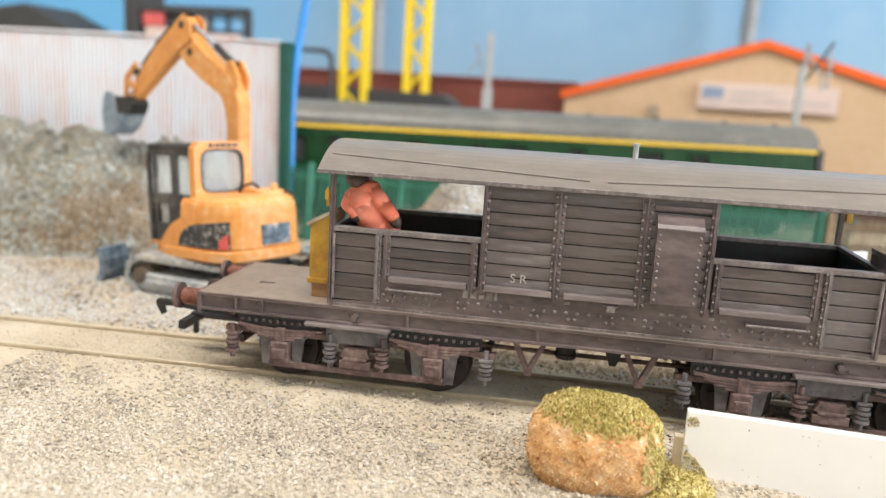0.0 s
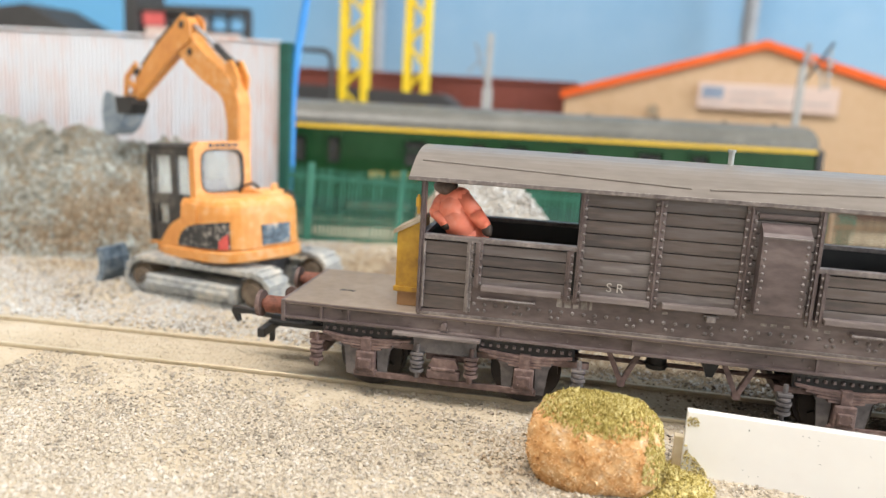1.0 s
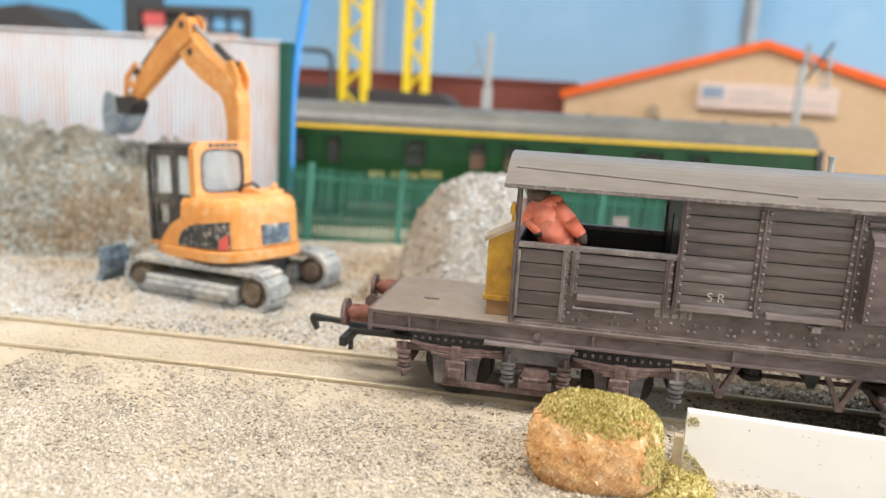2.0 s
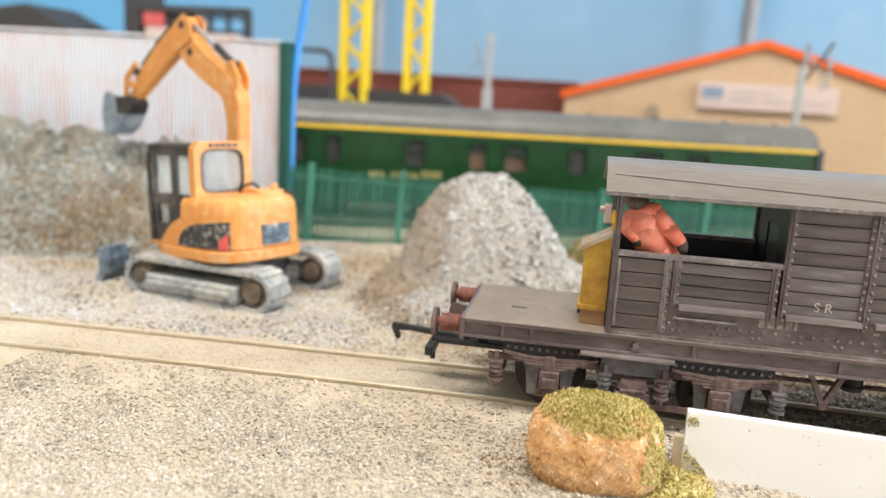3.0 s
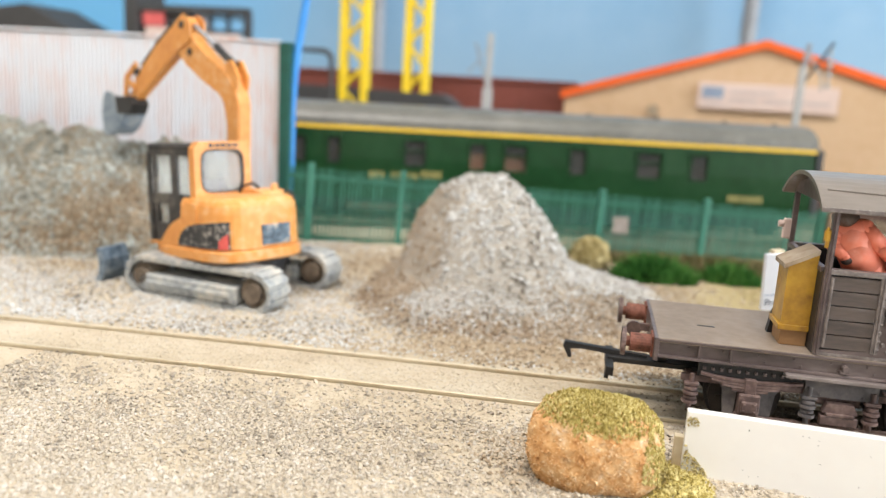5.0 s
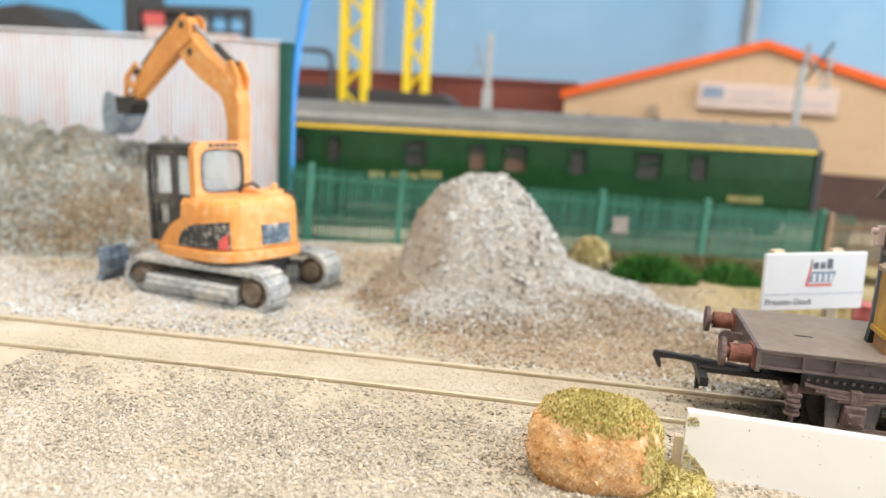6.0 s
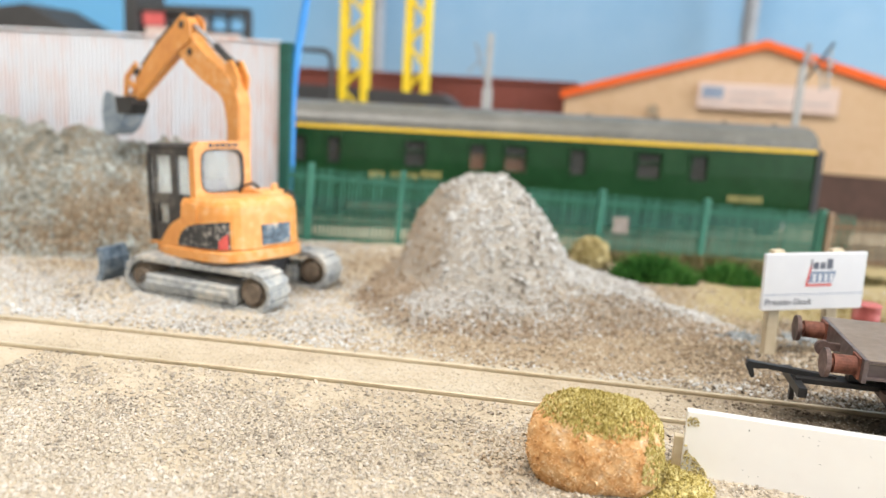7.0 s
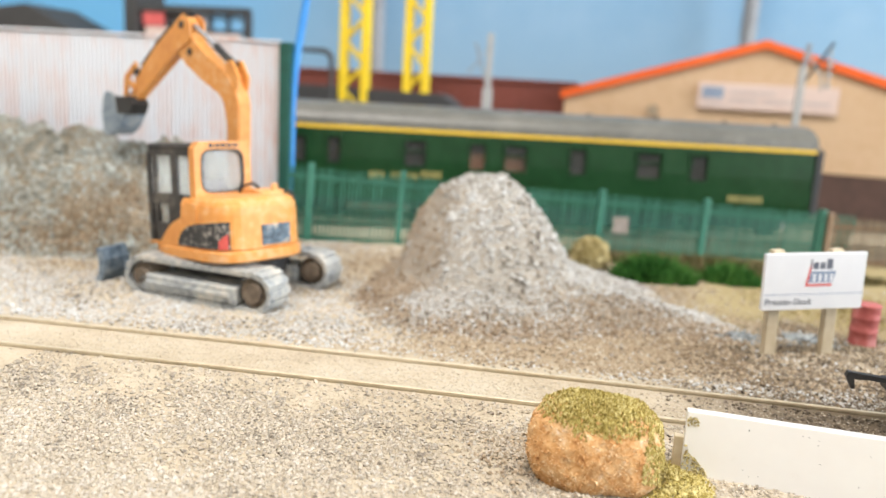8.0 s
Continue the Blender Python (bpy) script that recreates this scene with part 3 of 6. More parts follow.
def heap_z(x, y):
    x, y = np.asarray(x, float), np.asarray(y, float)
    dx, dy = x + 29.5, y - 103
    ax = np.where(dx < 0, 25.5, 32.5)
    ay = np.where(dy < 0, 29.0, 30.0)
    r = np.sqrt((dx / ax) ** 2 + (dy / ay) ** 2)
    w = np.abs(dx / ax) / np.maximum(r, 1e-6)
    p = np.where(dx < 0, 2.3 + 2.0 * w, 2.05 + 0.1 * w)
    dome = np.clip(1 - r ** p, 0, 1)
    dome = 26.6 * dome * (0.86 + 0.14 * dome) - 9.0 * np.exp(-(((x + 44) / 7.0) ** 8 + ((y - 85) / 8) ** 8)) * np.clip(dome * 3, 0, 1)
    t = np.clip((x + 8) / 66, 0, 1)
    tail = 9.0 * (1 - t) * np.exp(-((y - (97 - 26 * t)) / 18) ** 2) * np.clip((x + 30) / 25, 0, 1)
    skirt = 11.0 * np.exp(-((x + 20) / 32) ** 2) * np.clip((y - 36) / 58, 0, 1) ** 1.2 * np.clip((150 - y) / 30, 0, 1)
    h = np.maximum(skirt, tail) + dome
    return -4.2 + h + (0.9 * ripple(x + 5, y, 22) + 1.3 * ripple(x, y, 9) + 1.0 * ripple(x, y, 4)) * np.clip(h / 6, 0, 1)


x, y = rng.uniform(-265, -108, 170), rng.uniform(74, 134, 170)
s = 2.4 + 3.2 * rng.random(170) ** 2
z = spoil_z(x, y)
k = z > 0
v, f = grains(x[k], y[k], z[k], s[k], 0.9)
tagged(mesh_part("coarse_rubble", v, f, SPOIL, spoil), kind="stuff")
heap = thing("gravel_heap", "conical heap of pale grey stone in the yard", "gravel heap")
# Browner left flank: earth, plus the shade of that side put into colour.
lumps("rubble", heap_z, -62, 66, 24, 141, 52000, 0.45, 1.5, HEAP_CORE, HEAP, heap, earth=HEAP_EARTH_SHADE, brown=lambda x, y: 1.3 * np.exp(-(((x + 45) / 7) ** 2 + ((y - 87) / 9) ** 2)) + np.clip(-0.05 - (x + 38) / 13 + 0.5 * ripple(x, y, 20), 0, 0.92) + np.clip(0.85 * np.clip((x + 14) / 24, 0, 1) * np.clip((92 - y - 0.2 * x) / 10, 0, 1) + 0.8 * np.clip((x + 54 + 10 * ripple(x, y, 24)) / 22, 0, 1) * np.clip((66 - y) / 14, 0, 1), 0, 0.9))
x, y = rng.uniform(-56, 30, 1500), rng.uniform(62, 118, 1500)
z = heap_z(x, y)
k = (z > 3) & (rng.random(1500) < 0.25 + 0.75 * np.clip((x + 40) / 10, 0, 1))
s = 1.2 + 1.3 * rng.random(1500) ** 2
v, f = grains(x[k], y[k], z[k] + 0.2, s[k], 0.9)
tagged(mesh_part("coarse_rubble", v, f, HEAP, heap), kind="stuff")

# ---- hoarding, fences ----


def hoarding():
    h = thing("hoarding", "tall white corrugated hoarding with pinkish rust streaks", "hoarding", x=-115, y=146, z=-3)
    w = 22.6
    v, f = [], []
    xs = np.linspace(0, w - 0.03, 97)
    zs = (0, 75.6)
    for z in zs:
        for x in xs:
            v.append((x, 0.28 * math.sin(x / 1.9 * 6.283), z))
    for z in zs:
        for x in xs:
            v.append((x, 1.2 + 0.28 * math.sin(x / 1.9 * 6.283), z))
    n = len(xs)
    for i in range(n - 1):
        f += [(i, i + 1, n + i + 1, n + i), (2 * n + i + 1, 2 * n + i, 3 * n + i, 3 * n + i + 1), (n + i, n + i + 1, 3 * n + i + 1, 3 * n + i), (i + 1, i, 2 * n + i, 2 * n + i + 1)]
    f += [(0, n, 3 * n, 2 * n), (n - 1, 3 * n - 1, 4 * n - 1, 2 * n - 1)]
    first = None
    for i in range(8):
        ob = mesh_part("panel", v, f, HOARD, h, smooth=False) if first is None else new("panel", first.data)
        first = first or ob
        ob.parent = h
        ob.matrix_basis = pose(-w * (i + 1) * MM, 0, (0.5 - 0.35 * (i % 3)) * MM * 0.6)
    bm = B()
    for z in (12, 62):
        box(bm, -w * 8, 0, 2.0, 4.4, z, z + 3)
    part("back_rail", bm, DARK_GREY, h)
    part("capping", box(B(), -w * 8, -0.2, -0.7, 2.0, 76.2, 77.2, 0.2), HOARD, h)
    part("end_post", box(B(), 0.3, 4.6, -1.6, 3.4, 0, 76.5, 0.3), GREEN_POST, h, "dark green steel end post")


hoarding()


def palisade(name, label, x, y, rz, length, posts, height, pitch, mat, fall=0.0):
    fe = thing(name, label, "fence", x=x, y=y, z=-3, rz=rz)
    fe.matrix_basis = pose(x * MM, y * MM, -3 * MM, 0, fall, rz)
    bm = B()
    prism(bm, [(-0.36, 0.0), (-0.36, height - 1.4), (0, height), (0.36, height - 1.4), (0.36, 0.0)], "y", -0.35, 0.25)
    first = None
    k = int(length / pitch)
    for i in range(k):
        ob = part("slat", bm, mat, fe) if first is None else new("slat", first.data)
        first = first or ob
        ob.parent = fe
        ob.matrix_basis = pose((i + 0.5) * pitch * MM, random.uniform(-0.1, 0.1) * MM, random.uniform(-0.3, 0.2) * MM, 0, random.uniform(-0.8, 0.8), 0)
    for z in (0.8, height - 5):
        part("fence_rail", box(B(), 0, length, 0.4, 1.3, z, z + 1.6, 0.1), mat, fe)
    for p in posts:
        part("post", box(B(), p - 1.3, p + 1.3, -0.9, 2.6, -1, height + 1.2, 0.25), mat, fe)


palisade("palisade_fence", "green steel palisade fence along the railway", -112, 145.8, 13.4, 236, (9.0, 45.3, 86, 126.8, 171, 221), 30.2, 1.62, GREEN_FENCE, 2.35)
palisade("wooden_fence", "pale wooden paling fence beside the railway", 106, 196, 6, 70, (1, 34, 68), 20, 2.6, BEIGE_WOOD)

notice = thing("notice_plate", "small pale weathered notice plate on the green fence", "sign", x=-112, y=145.8, z=-3, rz=13.4)
part("plate", box(B(), 133.0, 139.4, -1.0, -0.5, 8.6, 15.4, 0.15), NOTICE, notice)

# ---- coach on the far line ----


def coach():
    c = thing("passenger_coach", "dark green railway coach with a grey roof and yellow line", "railway coach", x=-16, y=222, z=0, rz=13.2)
    L0, L1 = -150, 123
    body = B()
    side = [(-17.5, 10), (-18.3, 16), (-18.3, 28), (-17.2, 42.0), (17.2, 42.0), (18.3, 28), (18.3, 16), (17.5, 10)]
    wins = [(-111, 9), (-94.5, 6), (-59, 10), (-31.5, 7.5), (-14.5, 10.5), (13.5, 8), (46, 11.5), (69, 8.5), (-128, 9)]
    z0, z1 = 25.0, 37.0
    # near side in strips that leave the window openings free
    edges = sorted((x - w / 2, x + w / 2) for x, w in wins)
    spans, last = [], L0
    for a, b in edges:
        spans.append((last, a))
        last = b
    spans.append((last, L1))
    ywall = lambda z: -np.interp(z, [10, 16, 28, 42.0], [17.5, 18.3, 18.3, 17.2])
    def sheet(a, b, lo, hi):
        zs = [lo] + [z for z in (16, 28) if lo < z < hi] + [hi]
        pts = [(float(ywall(z)), z) for z in zs] + [(float(ywall(z)) + 1.2, z) for z in reversed(zs)]
        prism(body, pts, "x", a, b)
    sheet(L0, L1, 10, z0)
    sheet(L0, L1, z1, 42.0)
    for a, b in spans:
        sheet(a, b, z0, z1)
    prism(body, [(17.2, 42.0), (18.3, 28), (18.3, 16), (17.5, 10), (16.3, 10), (17.1, 16), (17.1, 28), (16.0, 42.0)], "x", L0, L1)
    for x in (L0, L1 - 1.2):
        prism(body, side, "x", x + (0.01 if x < 0 else -0.01), x + 1.2)
    part("body", body, COACH, c)
    part("interior_floor", box(B(), L0 + 2, L1 - 2, -16.0, 16.0, 11, 13), INTERIOR, c)
    part("partition", box(B(), L0 + 2, L1 - 2, -3.5, -2.5, 13, 40), INTERIOR, c)
    bm = B()
    n = 14
    arc = [(-17.9 * math.cos(math.pi * i / n), 42.0 + 9.6 * math.sin(math.pi * i / n) ** 0.85) for i in range(n + 1)]
    prism(bm, arc, "x", L0 - 0.6, L1 + 0.6)
    part("roof", bm, COACH_ROOF, c)
    part("cantrail_line", box(B(), L0, L1, -18.0, -17.25, 40.1, 41.8), LINE_YELLOW, c, "yellow painted line under the roof edge")
    for i, x in enumerate((-95, -48, -12, 20, 52, 84, 108)):
        bm = B()
        rod(bm, (x, -4, 50), (x, -4, 52.4), 1.1)
        part("roof_vent", bm, COACH_ROOF, c)
    for i, (x, w) in enumerate(wins):
        bm = B()
        y = -18.55
        for a, b, lo, hi in ((x - w / 2 - 0.4, x - w / 2 + 0.4, z0 - 0.4, z1 + 0.4), (x + w / 2 - 0.4, x + w / 2 + 0.4, z0 - 0.4, z1 + 0.4), (x - w / 2 + 0.4, x + w / 2 - 0.4, z0 - 0.4, z0 + 0.4), (x - w / 2 + 0.4, x + w / 2 - 0.4, z1 - 0.4, z1 + 0.4)):
            box(bm, a, b, y, y + 1.6, lo, hi)
        if w > 9:
            box(bm, x - w / 2 + 0.4, x + w / 2 - 0.4, y + 0.2, y + 1.4, 31.8, 32.5)
        win = part("window", bm, COACH, c)
        pane = part("pane", box(B(), x - w / 2 + 0.3, x + w / 2 - 0.3, y + 0.9, y + 1.2, z0, z1), DARKPANE, win)
        pane.visible_shadow = False
        if i in (3, 4, 6):
            part("blind", box(B(), x - w / 2 + 0.3, x + w / 2 - 0.3, y + 2.2, y + 2.5, z0, z0 + (7.0 if i in (3, 4) else 5.0)), CURTAIN if i in (3, 4) else INTERIOR, win)
    for a, b, z in ((-79, -72, 19.5), (-69, -58, 19.5), (-56, -47, 20.5), (84, 100, 16.5)):
        bm = B()
        x = a
        while x < b:
            box(bm, x, x + 1.6, -18.55, -18.25, z, z + 3.0)
            x += 2.4
        part("number_bars", bm, FADED_YELLOW, c)
    bm = B()
    box(bm, L1, L1 + 5.5, -15.5, 8, 11, 42, 1.2)
    part("gangway", bm, BLACK, c)
    bm = B()
    rod(bm, (L1 + 1.0, -17.4, 14), (L1 + 1.0, -17.4, 40), 0.7)
    part("end_handrail", bm, DARK_GREY, c)
    bm = B()
    box(bm, L0 + 1, L1 - 1, -15.5, -13.5, 7.5, 10)
    box(bm, L0 + 1, L1 - 1, 13.5, 15.5, 7.5, 10)
    box(bm, -60, -18, -14, 14, 3, 8, 0.5)
    box(bm, 0, 64, -14, 12, 2, 8, 0.5)
    part("underframe", bm, BLACK, c)
    for bx in (-112, 90):
        bm = B()
        box(bm, bx - 22, bx + 22, -14, -12.6, 4, 8, 0.3)
        box(bm, bx - 22, bx + 22, 12.6, 14, 4, 8, 0.3)
        box(bm, bx - 3, bx + 3, -12.6, 12.6, 4, 9)
        bogie = part("bogie", bm, BLACK, c)
        for ax in (bx - 17, bx + 17):
            bm = B()
            for yy in (-9, 9):
                rod(bm, (ax, yy - 1, 6.5), (ax, yy + 1, 6.5), 6.5, n=20)
            rod(bm, (ax, -8, 6.5), (ax, 8, 6.5), 1)
            part("wheelset", bm, WHEEL, bogie)
    t = tagged(thing("far_railway_track", "dull rails behind the palisade fence", "railway track", x=-16, y=222, z=0, rz=13.2), kind="structure")
    for yy in (-8.25, 8.25):
        part("rail", box(B(), -300, 300, yy - 0.45, yy + 0.45, -3.2, 0, 0.08), RAIL_STEEL, t)


coach()
# Bed surface whose dark colour carries the shade under the coach.
v, f = grid_mesh(np.arange(-300, 301, 3.0), np.arange(-19, 150, 3.0), lambda x, y: -1.6 + 0.5 * ripple(x, y, 17) + 0.3 * ripple(x, y, 7) - 0.03 * np.clip(np.abs(y) - 28, 0, 20))
bed = mesh_part("far_trackbed", v, f, DARKENED_BALLAST, smooth=True)
bed.matrix_basis = pose(-16 * MM, 222 * MM, 0, 0, 0, 13.2)
v, f = grid_mesh(np.arange(22, 301, 3.0), np.arange(-51, -15, 3.0), lambda x, y: -2.3 + 0.6 * ripple(x, y, 19) + 0.3 * ripple(x, y, 6))
scrub = mesh_part("far_verge", v, f, DARKENED_BALLAST, smooth=True)
scrub.matrix_basis = pose(-16 * MM, 222 * MM, 0, 0, 0, 13.2)
tagged(scrub, "dark earth between fence and far track", "verge", kind="structure")
tagged(bed, "earthy ballast under the coach, darkened for its shade", "trackbed", kind="structure")

# ---- buildings and masts beyond the coach ----


def warehouse():
    w = thing("warehouse", "beige clad warehouse with an orange gable edge and brown base", "warehouse", x=105, y=352, z=-3, rz=-10)
    half, eave, apex, deep = 117, 65.0, 99.5, 160
    z0 = 26.5
    bm = B()
    prism(bm, [(-half, z0), (half, z0), (half, eave), (0, apex), (-half, eave)], "y", 0, deep)
    part("wall", bm, BEIGE_WALL, w)
    part("brick_base", box(B(), -half + 0.6, half - 0.6, 0.8, deep - 0.8, 0, z0 - 0.01), BROWN, w, "dark brown brick base")
    for sx in (-1, 1):
        bm = B()
        prism(bm, [(0, apex - 3.2), (sx * (half + 2.5), eave - 4.0), (sx * (half + 2.5), eave + 1.0), (0, apex + 1.8)], "y", -2.4, -0.05)
        part("fascia", bm, ORANGE, w, "bright orange gable fascia")
        bm = B()
        prism(bm, [(0, apex + 0.2), (sx * (half + 2.0), eave - 0.6), (sx * (half + 2.0), eave + 1.2), (0, apex + 2.0)], "y", 0, deep + 2)
        part("roof", bm, DARK_GREY, w)
    for x in np.arange(-half + 4, half - 2, 7.5):
        top = apex - abs(x) * (apex - eave) / half
        part("cladding_rib", box(B(), x - 0.3, x + 0.3, -0.1, 0.05, z0, top - 3.4), BEIGE_WALL, w)
    s = thing("wall_sign", "pale printed sign board on the warehouse gable", "sign", x=105, y=351, z=-3, rz=-10)
    part("board", box(B(), -35.5, 42, -2.2, -0.5, 60.3, 75.6, 0.2), SIGN_PINK, s)
    part("blue_panel", box(B(), -33, -21, -2.5, -2.15, 66.5, 73.0), INK_BLUE, s)
    for a, b, z in ((-17, 8, 69.5), (-17, -2, 65.2), (2, 38, 65.2), (-31, -22, 63.0)):
        part("text_bar", box(B(), a, b, -2.5, -2.15, z, z + 1.7), INK_FAINT, s)
    l = thing("wall_vent", "small pale round vent on the warehouse gable", "vent", x=105, y=351, z=-3, rz=-10)
    bm = B()
    rod(bm, (-61, 0.6, 57), (-61, -1.2, 57), 3.4, n=18)
    part("cover", bm, LID_TAN, l)


warehouse()


def far_buildings():
    b = thing("red_shed", "long low red-brown clad shed", "shed", x=-100, y=380, z=-3)
    part("wall", box(B(), -110, 96, 0, 60, 0, 69), RED_BROWN, b)
    part("roof", box(B(), -112, 98, -1.5, 62, 69, 71.5, 0.3), RED_BROWN, b)
    for x in np.arange(-106, 96, 6.5):
        part("cladding_rib", box(B(), x - 0.5, x + 0.5, -0.6, 0.05, 0, 68.9), RED_BROWN, b)
    c = thing("dark_canopy", "low dark grey canopy with sloped ends", "canopy", x=-120, y=318, z=-3)
    bm = B()
    prism(bm, [(-62, 50), (48, 50), (46, 54), (38, 59), (-62, 60.5)], "y", 0, 30)
    part("roof", bm, DARK_GREY, c)
    for x in (-55, -8, 40):
        part("post", box(B(), x - 1.5, x + 1.5, 10, 13, 0, 50.0), DARK_GREY, c)
    d = thing("dark_roof_shed", "dark pitched roof shed behind the hoarding", "shed", x=-415, y=400, z=-3)
    bm = B()
    prism(bm, [(-60, 0), (46, 0), (46, 84), (-60, 84)], "y", 2, 58)
    part("wall", bm, GREY_PAINT, d)
    bm = B()
    prism(bm, [(-66, 82), (42, 85), (38, 89.5), (0, 107.5), (-66, 99)], "y", 0, 60)
    part("roof", bm, DARK_GREY, d)
    e = thing("framed_building", "dark framed industrial building with a red sign", "building", x=-287, y=400, z=-3)
    bm = B()
    box(bm, -48, -38, 0, 40, 0, 128)
    box(bm, -38.5, 46, 4, 12, 106, 111)
    box(bm, 43, 46.5, 4, 12, 0, 106.5)
    for z in (93, 103):
        box(bm, -38, 42, 8, 11, z, z + 2)
    for x in (-6, 14, 28):
        box(bm, x, x + 2, 7.5, 11.5, 60, 110)
    part("frame", bm, DARK_GREY, e)
    part("wall", box(B(), -38, -2, 14, 40, 0, 110), GREY_PAINT, e)
    part("red_sign", box(B(), -36, -20, 5, 7.8, 96, 111), INK_RED, e)
    part("pale_panel", box(B(), -34, -8, 4.5, 7.4, 84, 95), SIGN_PINK, e)
    part("pale_panel", box(B(), 4, 40, 4.5, 7.4, 84, 92), SIGN_PINK, e)


far_buildings()


def lattice_tower(x, y, wide):
    t = thing("lattice_tower", "bright yellow steel lattice crane leg", "crane leg", "yellow crane legs", x=x, y=y, z=-3)
    h, d = 150, 4.5
    corners = [(0, 0), (wide, 0), (0, d), (wide, d)]
    for cx, cy in corners:
        bm = B()
        box(bm, cx - 2.2, cx + 2.2, cy - 1.6, cy + 1.6, 0, h, 0.3)
        part("leg", bm, YELLOW, t)
    z, k = 4, 0
    while z < h - 14:
        for cy in (0, d):
            a, b = ((0, z), (wide, z + 14)) if k % 2 == 0 else ((wide, z), (0, z + 14))
            part("brace", beam(B(), (a[0], cy, a[1]), (b[0], cy, b[1]), 2.0, 1.7), YELLOW, t)
        for cx in (0, wide):
            part("brace", beam(B(), (cx, 0, z), (cx, d, z + 14), 1.5, 1.5), YELLOW, t)
        z += 14
        k += 1
    part("foot", box(B(), -4, wide + 4, -4, d + 4, -0.5, 2.5, 0.4), YELLOW, t)


lattice_tower(-142.4, 318, 13.4)
lattice_tower(-106.2, 332, 11.4)


def tube(name, pts, r, mat, parent):
    cu = bpy.data.curves.new(name, "CURVE")
    cu.dimensions, cu.bevel_depth, cu.bevel_resolution = "3D", r * MM, 3
    sp = cu.splines.new("POLY")
    sp.points.add(len(pts) - 1)
    for i, p in enumerate(pts):
        sp.points[i].co = (*[c * MM for c in p], 1)
    tmp = bpy.data.objects.new(name, cu)
    data = bpy.data.meshes.new_from_object(tmp)
    bpy.data.objects.remove(tmp)
    data.materials.append(mat)
    data.shade_smooth()
    ob = new(name, data)
    ob.parent = parent
    return ob


def masts():
    p = thing("blue_pole", "slanting bright blue pole beside the hoarding", "pole", x=-111.6, y=149, z=-3)
    tube("shaft", [(0, 0, 0), (0.4, 0, 23), (0.8, 0, 54), (2.2, 0, 71), (5.6, 0, 92.5), (13, 0, 130)], 1.5, BLUE_POLE, p)
    h = thing("pipe_hoop", "dark grey bent pipe hoop behind the coach", "pipe", x=-170, y=310, z=-3)
    arc = [(-10, 0, 0), (-10, 0, 80.6)] + [(17 + 6 * math.cos(a), 0, 74.6 + 6 * math.sin(a)) for a in [math.pi / 2 - i * math.pi / 12 for i in range(7)]] + [(23, 0, 0)]
    tube("tube", arc, 1.5, DARK_GREY, h)
    m = thing("concrete_mast", "grey post with a thin forked bracket", "mast", x=-50.0, y=282, z=-3)
    bm = B()
    prism(bm, [(-2.6, -1.8), (2.6, -1.8), (2.6, 1.8), (-2.6, 1.8)], "z", 0, 64)
    part("lower_post", bm, PALE_GREY, m)
    part("upper_post", box(B(), -1.5, 1.6, -1.2, 1.2, 64, 93, 0.2), PALE_GREY, m)
    part("bracket", beam(beam(B(), (-1, 0, 66), (-8, 0, 88), 1.1, 1.0), (-5, 0, 79), (-12, 0, 71), 0.9, 0.9), GREY_PAINT, m)
    part("bracket_arm", beam(B(), (-1, 0, 84), (-7, 0, 81), 0.6, 0.6), PALE_GREY, m)
    n = thing("catenary_mast", "grey overhead line mast with insulator brackets", "mast", x=109, y=282, z=-3)
    bm = B()
    prism(bm, [(-1.6, -1.4), (1.6, -1.4), (1.6, 1.4), (-1.6, 1.4)], "z", 0, 84)
    part("post", bm, PALE_GREY, n)
    part("post_top", beam(B(), (0.4, 0, 83.5), (1.5, 0, 95), 2.2, 2.0), GREY_PAINT, n)
    part("bracket", beam(beam(B(), (1, 0, 76), (13, 0, 96), 1.3, 1.2), (8, 0, 88), (15, 0, 84), 1.0, 1.0), DARK_GREY, n)
    part("bracket_arm", beam(beam(B(), (1.5, 0, 90), (9, 0, 80), 1.1, 1.0), (9, 0, 80), (10, 0, 72), 1.0, 1.0), PALE_GREY, n)
    bm = B()
    for z in (74, 79, 84):
        rod(bm, (12.5, 0, z), (12.5, 0, z + 2.2), 1.3, n=10)
    rod(bm, (12.5, 0, 73), (12.5, 0, 93), 0.5, n=8)
    part("insulator", bm, PALE_GREY, n)
    for x, top in ((-188, 300), (134.5, 300)):
        s = thing("backdrop_post", "tall grey round post against the sky board", "post", x=x, y=570, z=-3)
        bm = B()
        rod(bm, (0, 0, 0), (0, 0, top), 6.5, n=24)
        part("shaft", bm, GREY_PAINT, s)


masts()

# ---- excavator ----


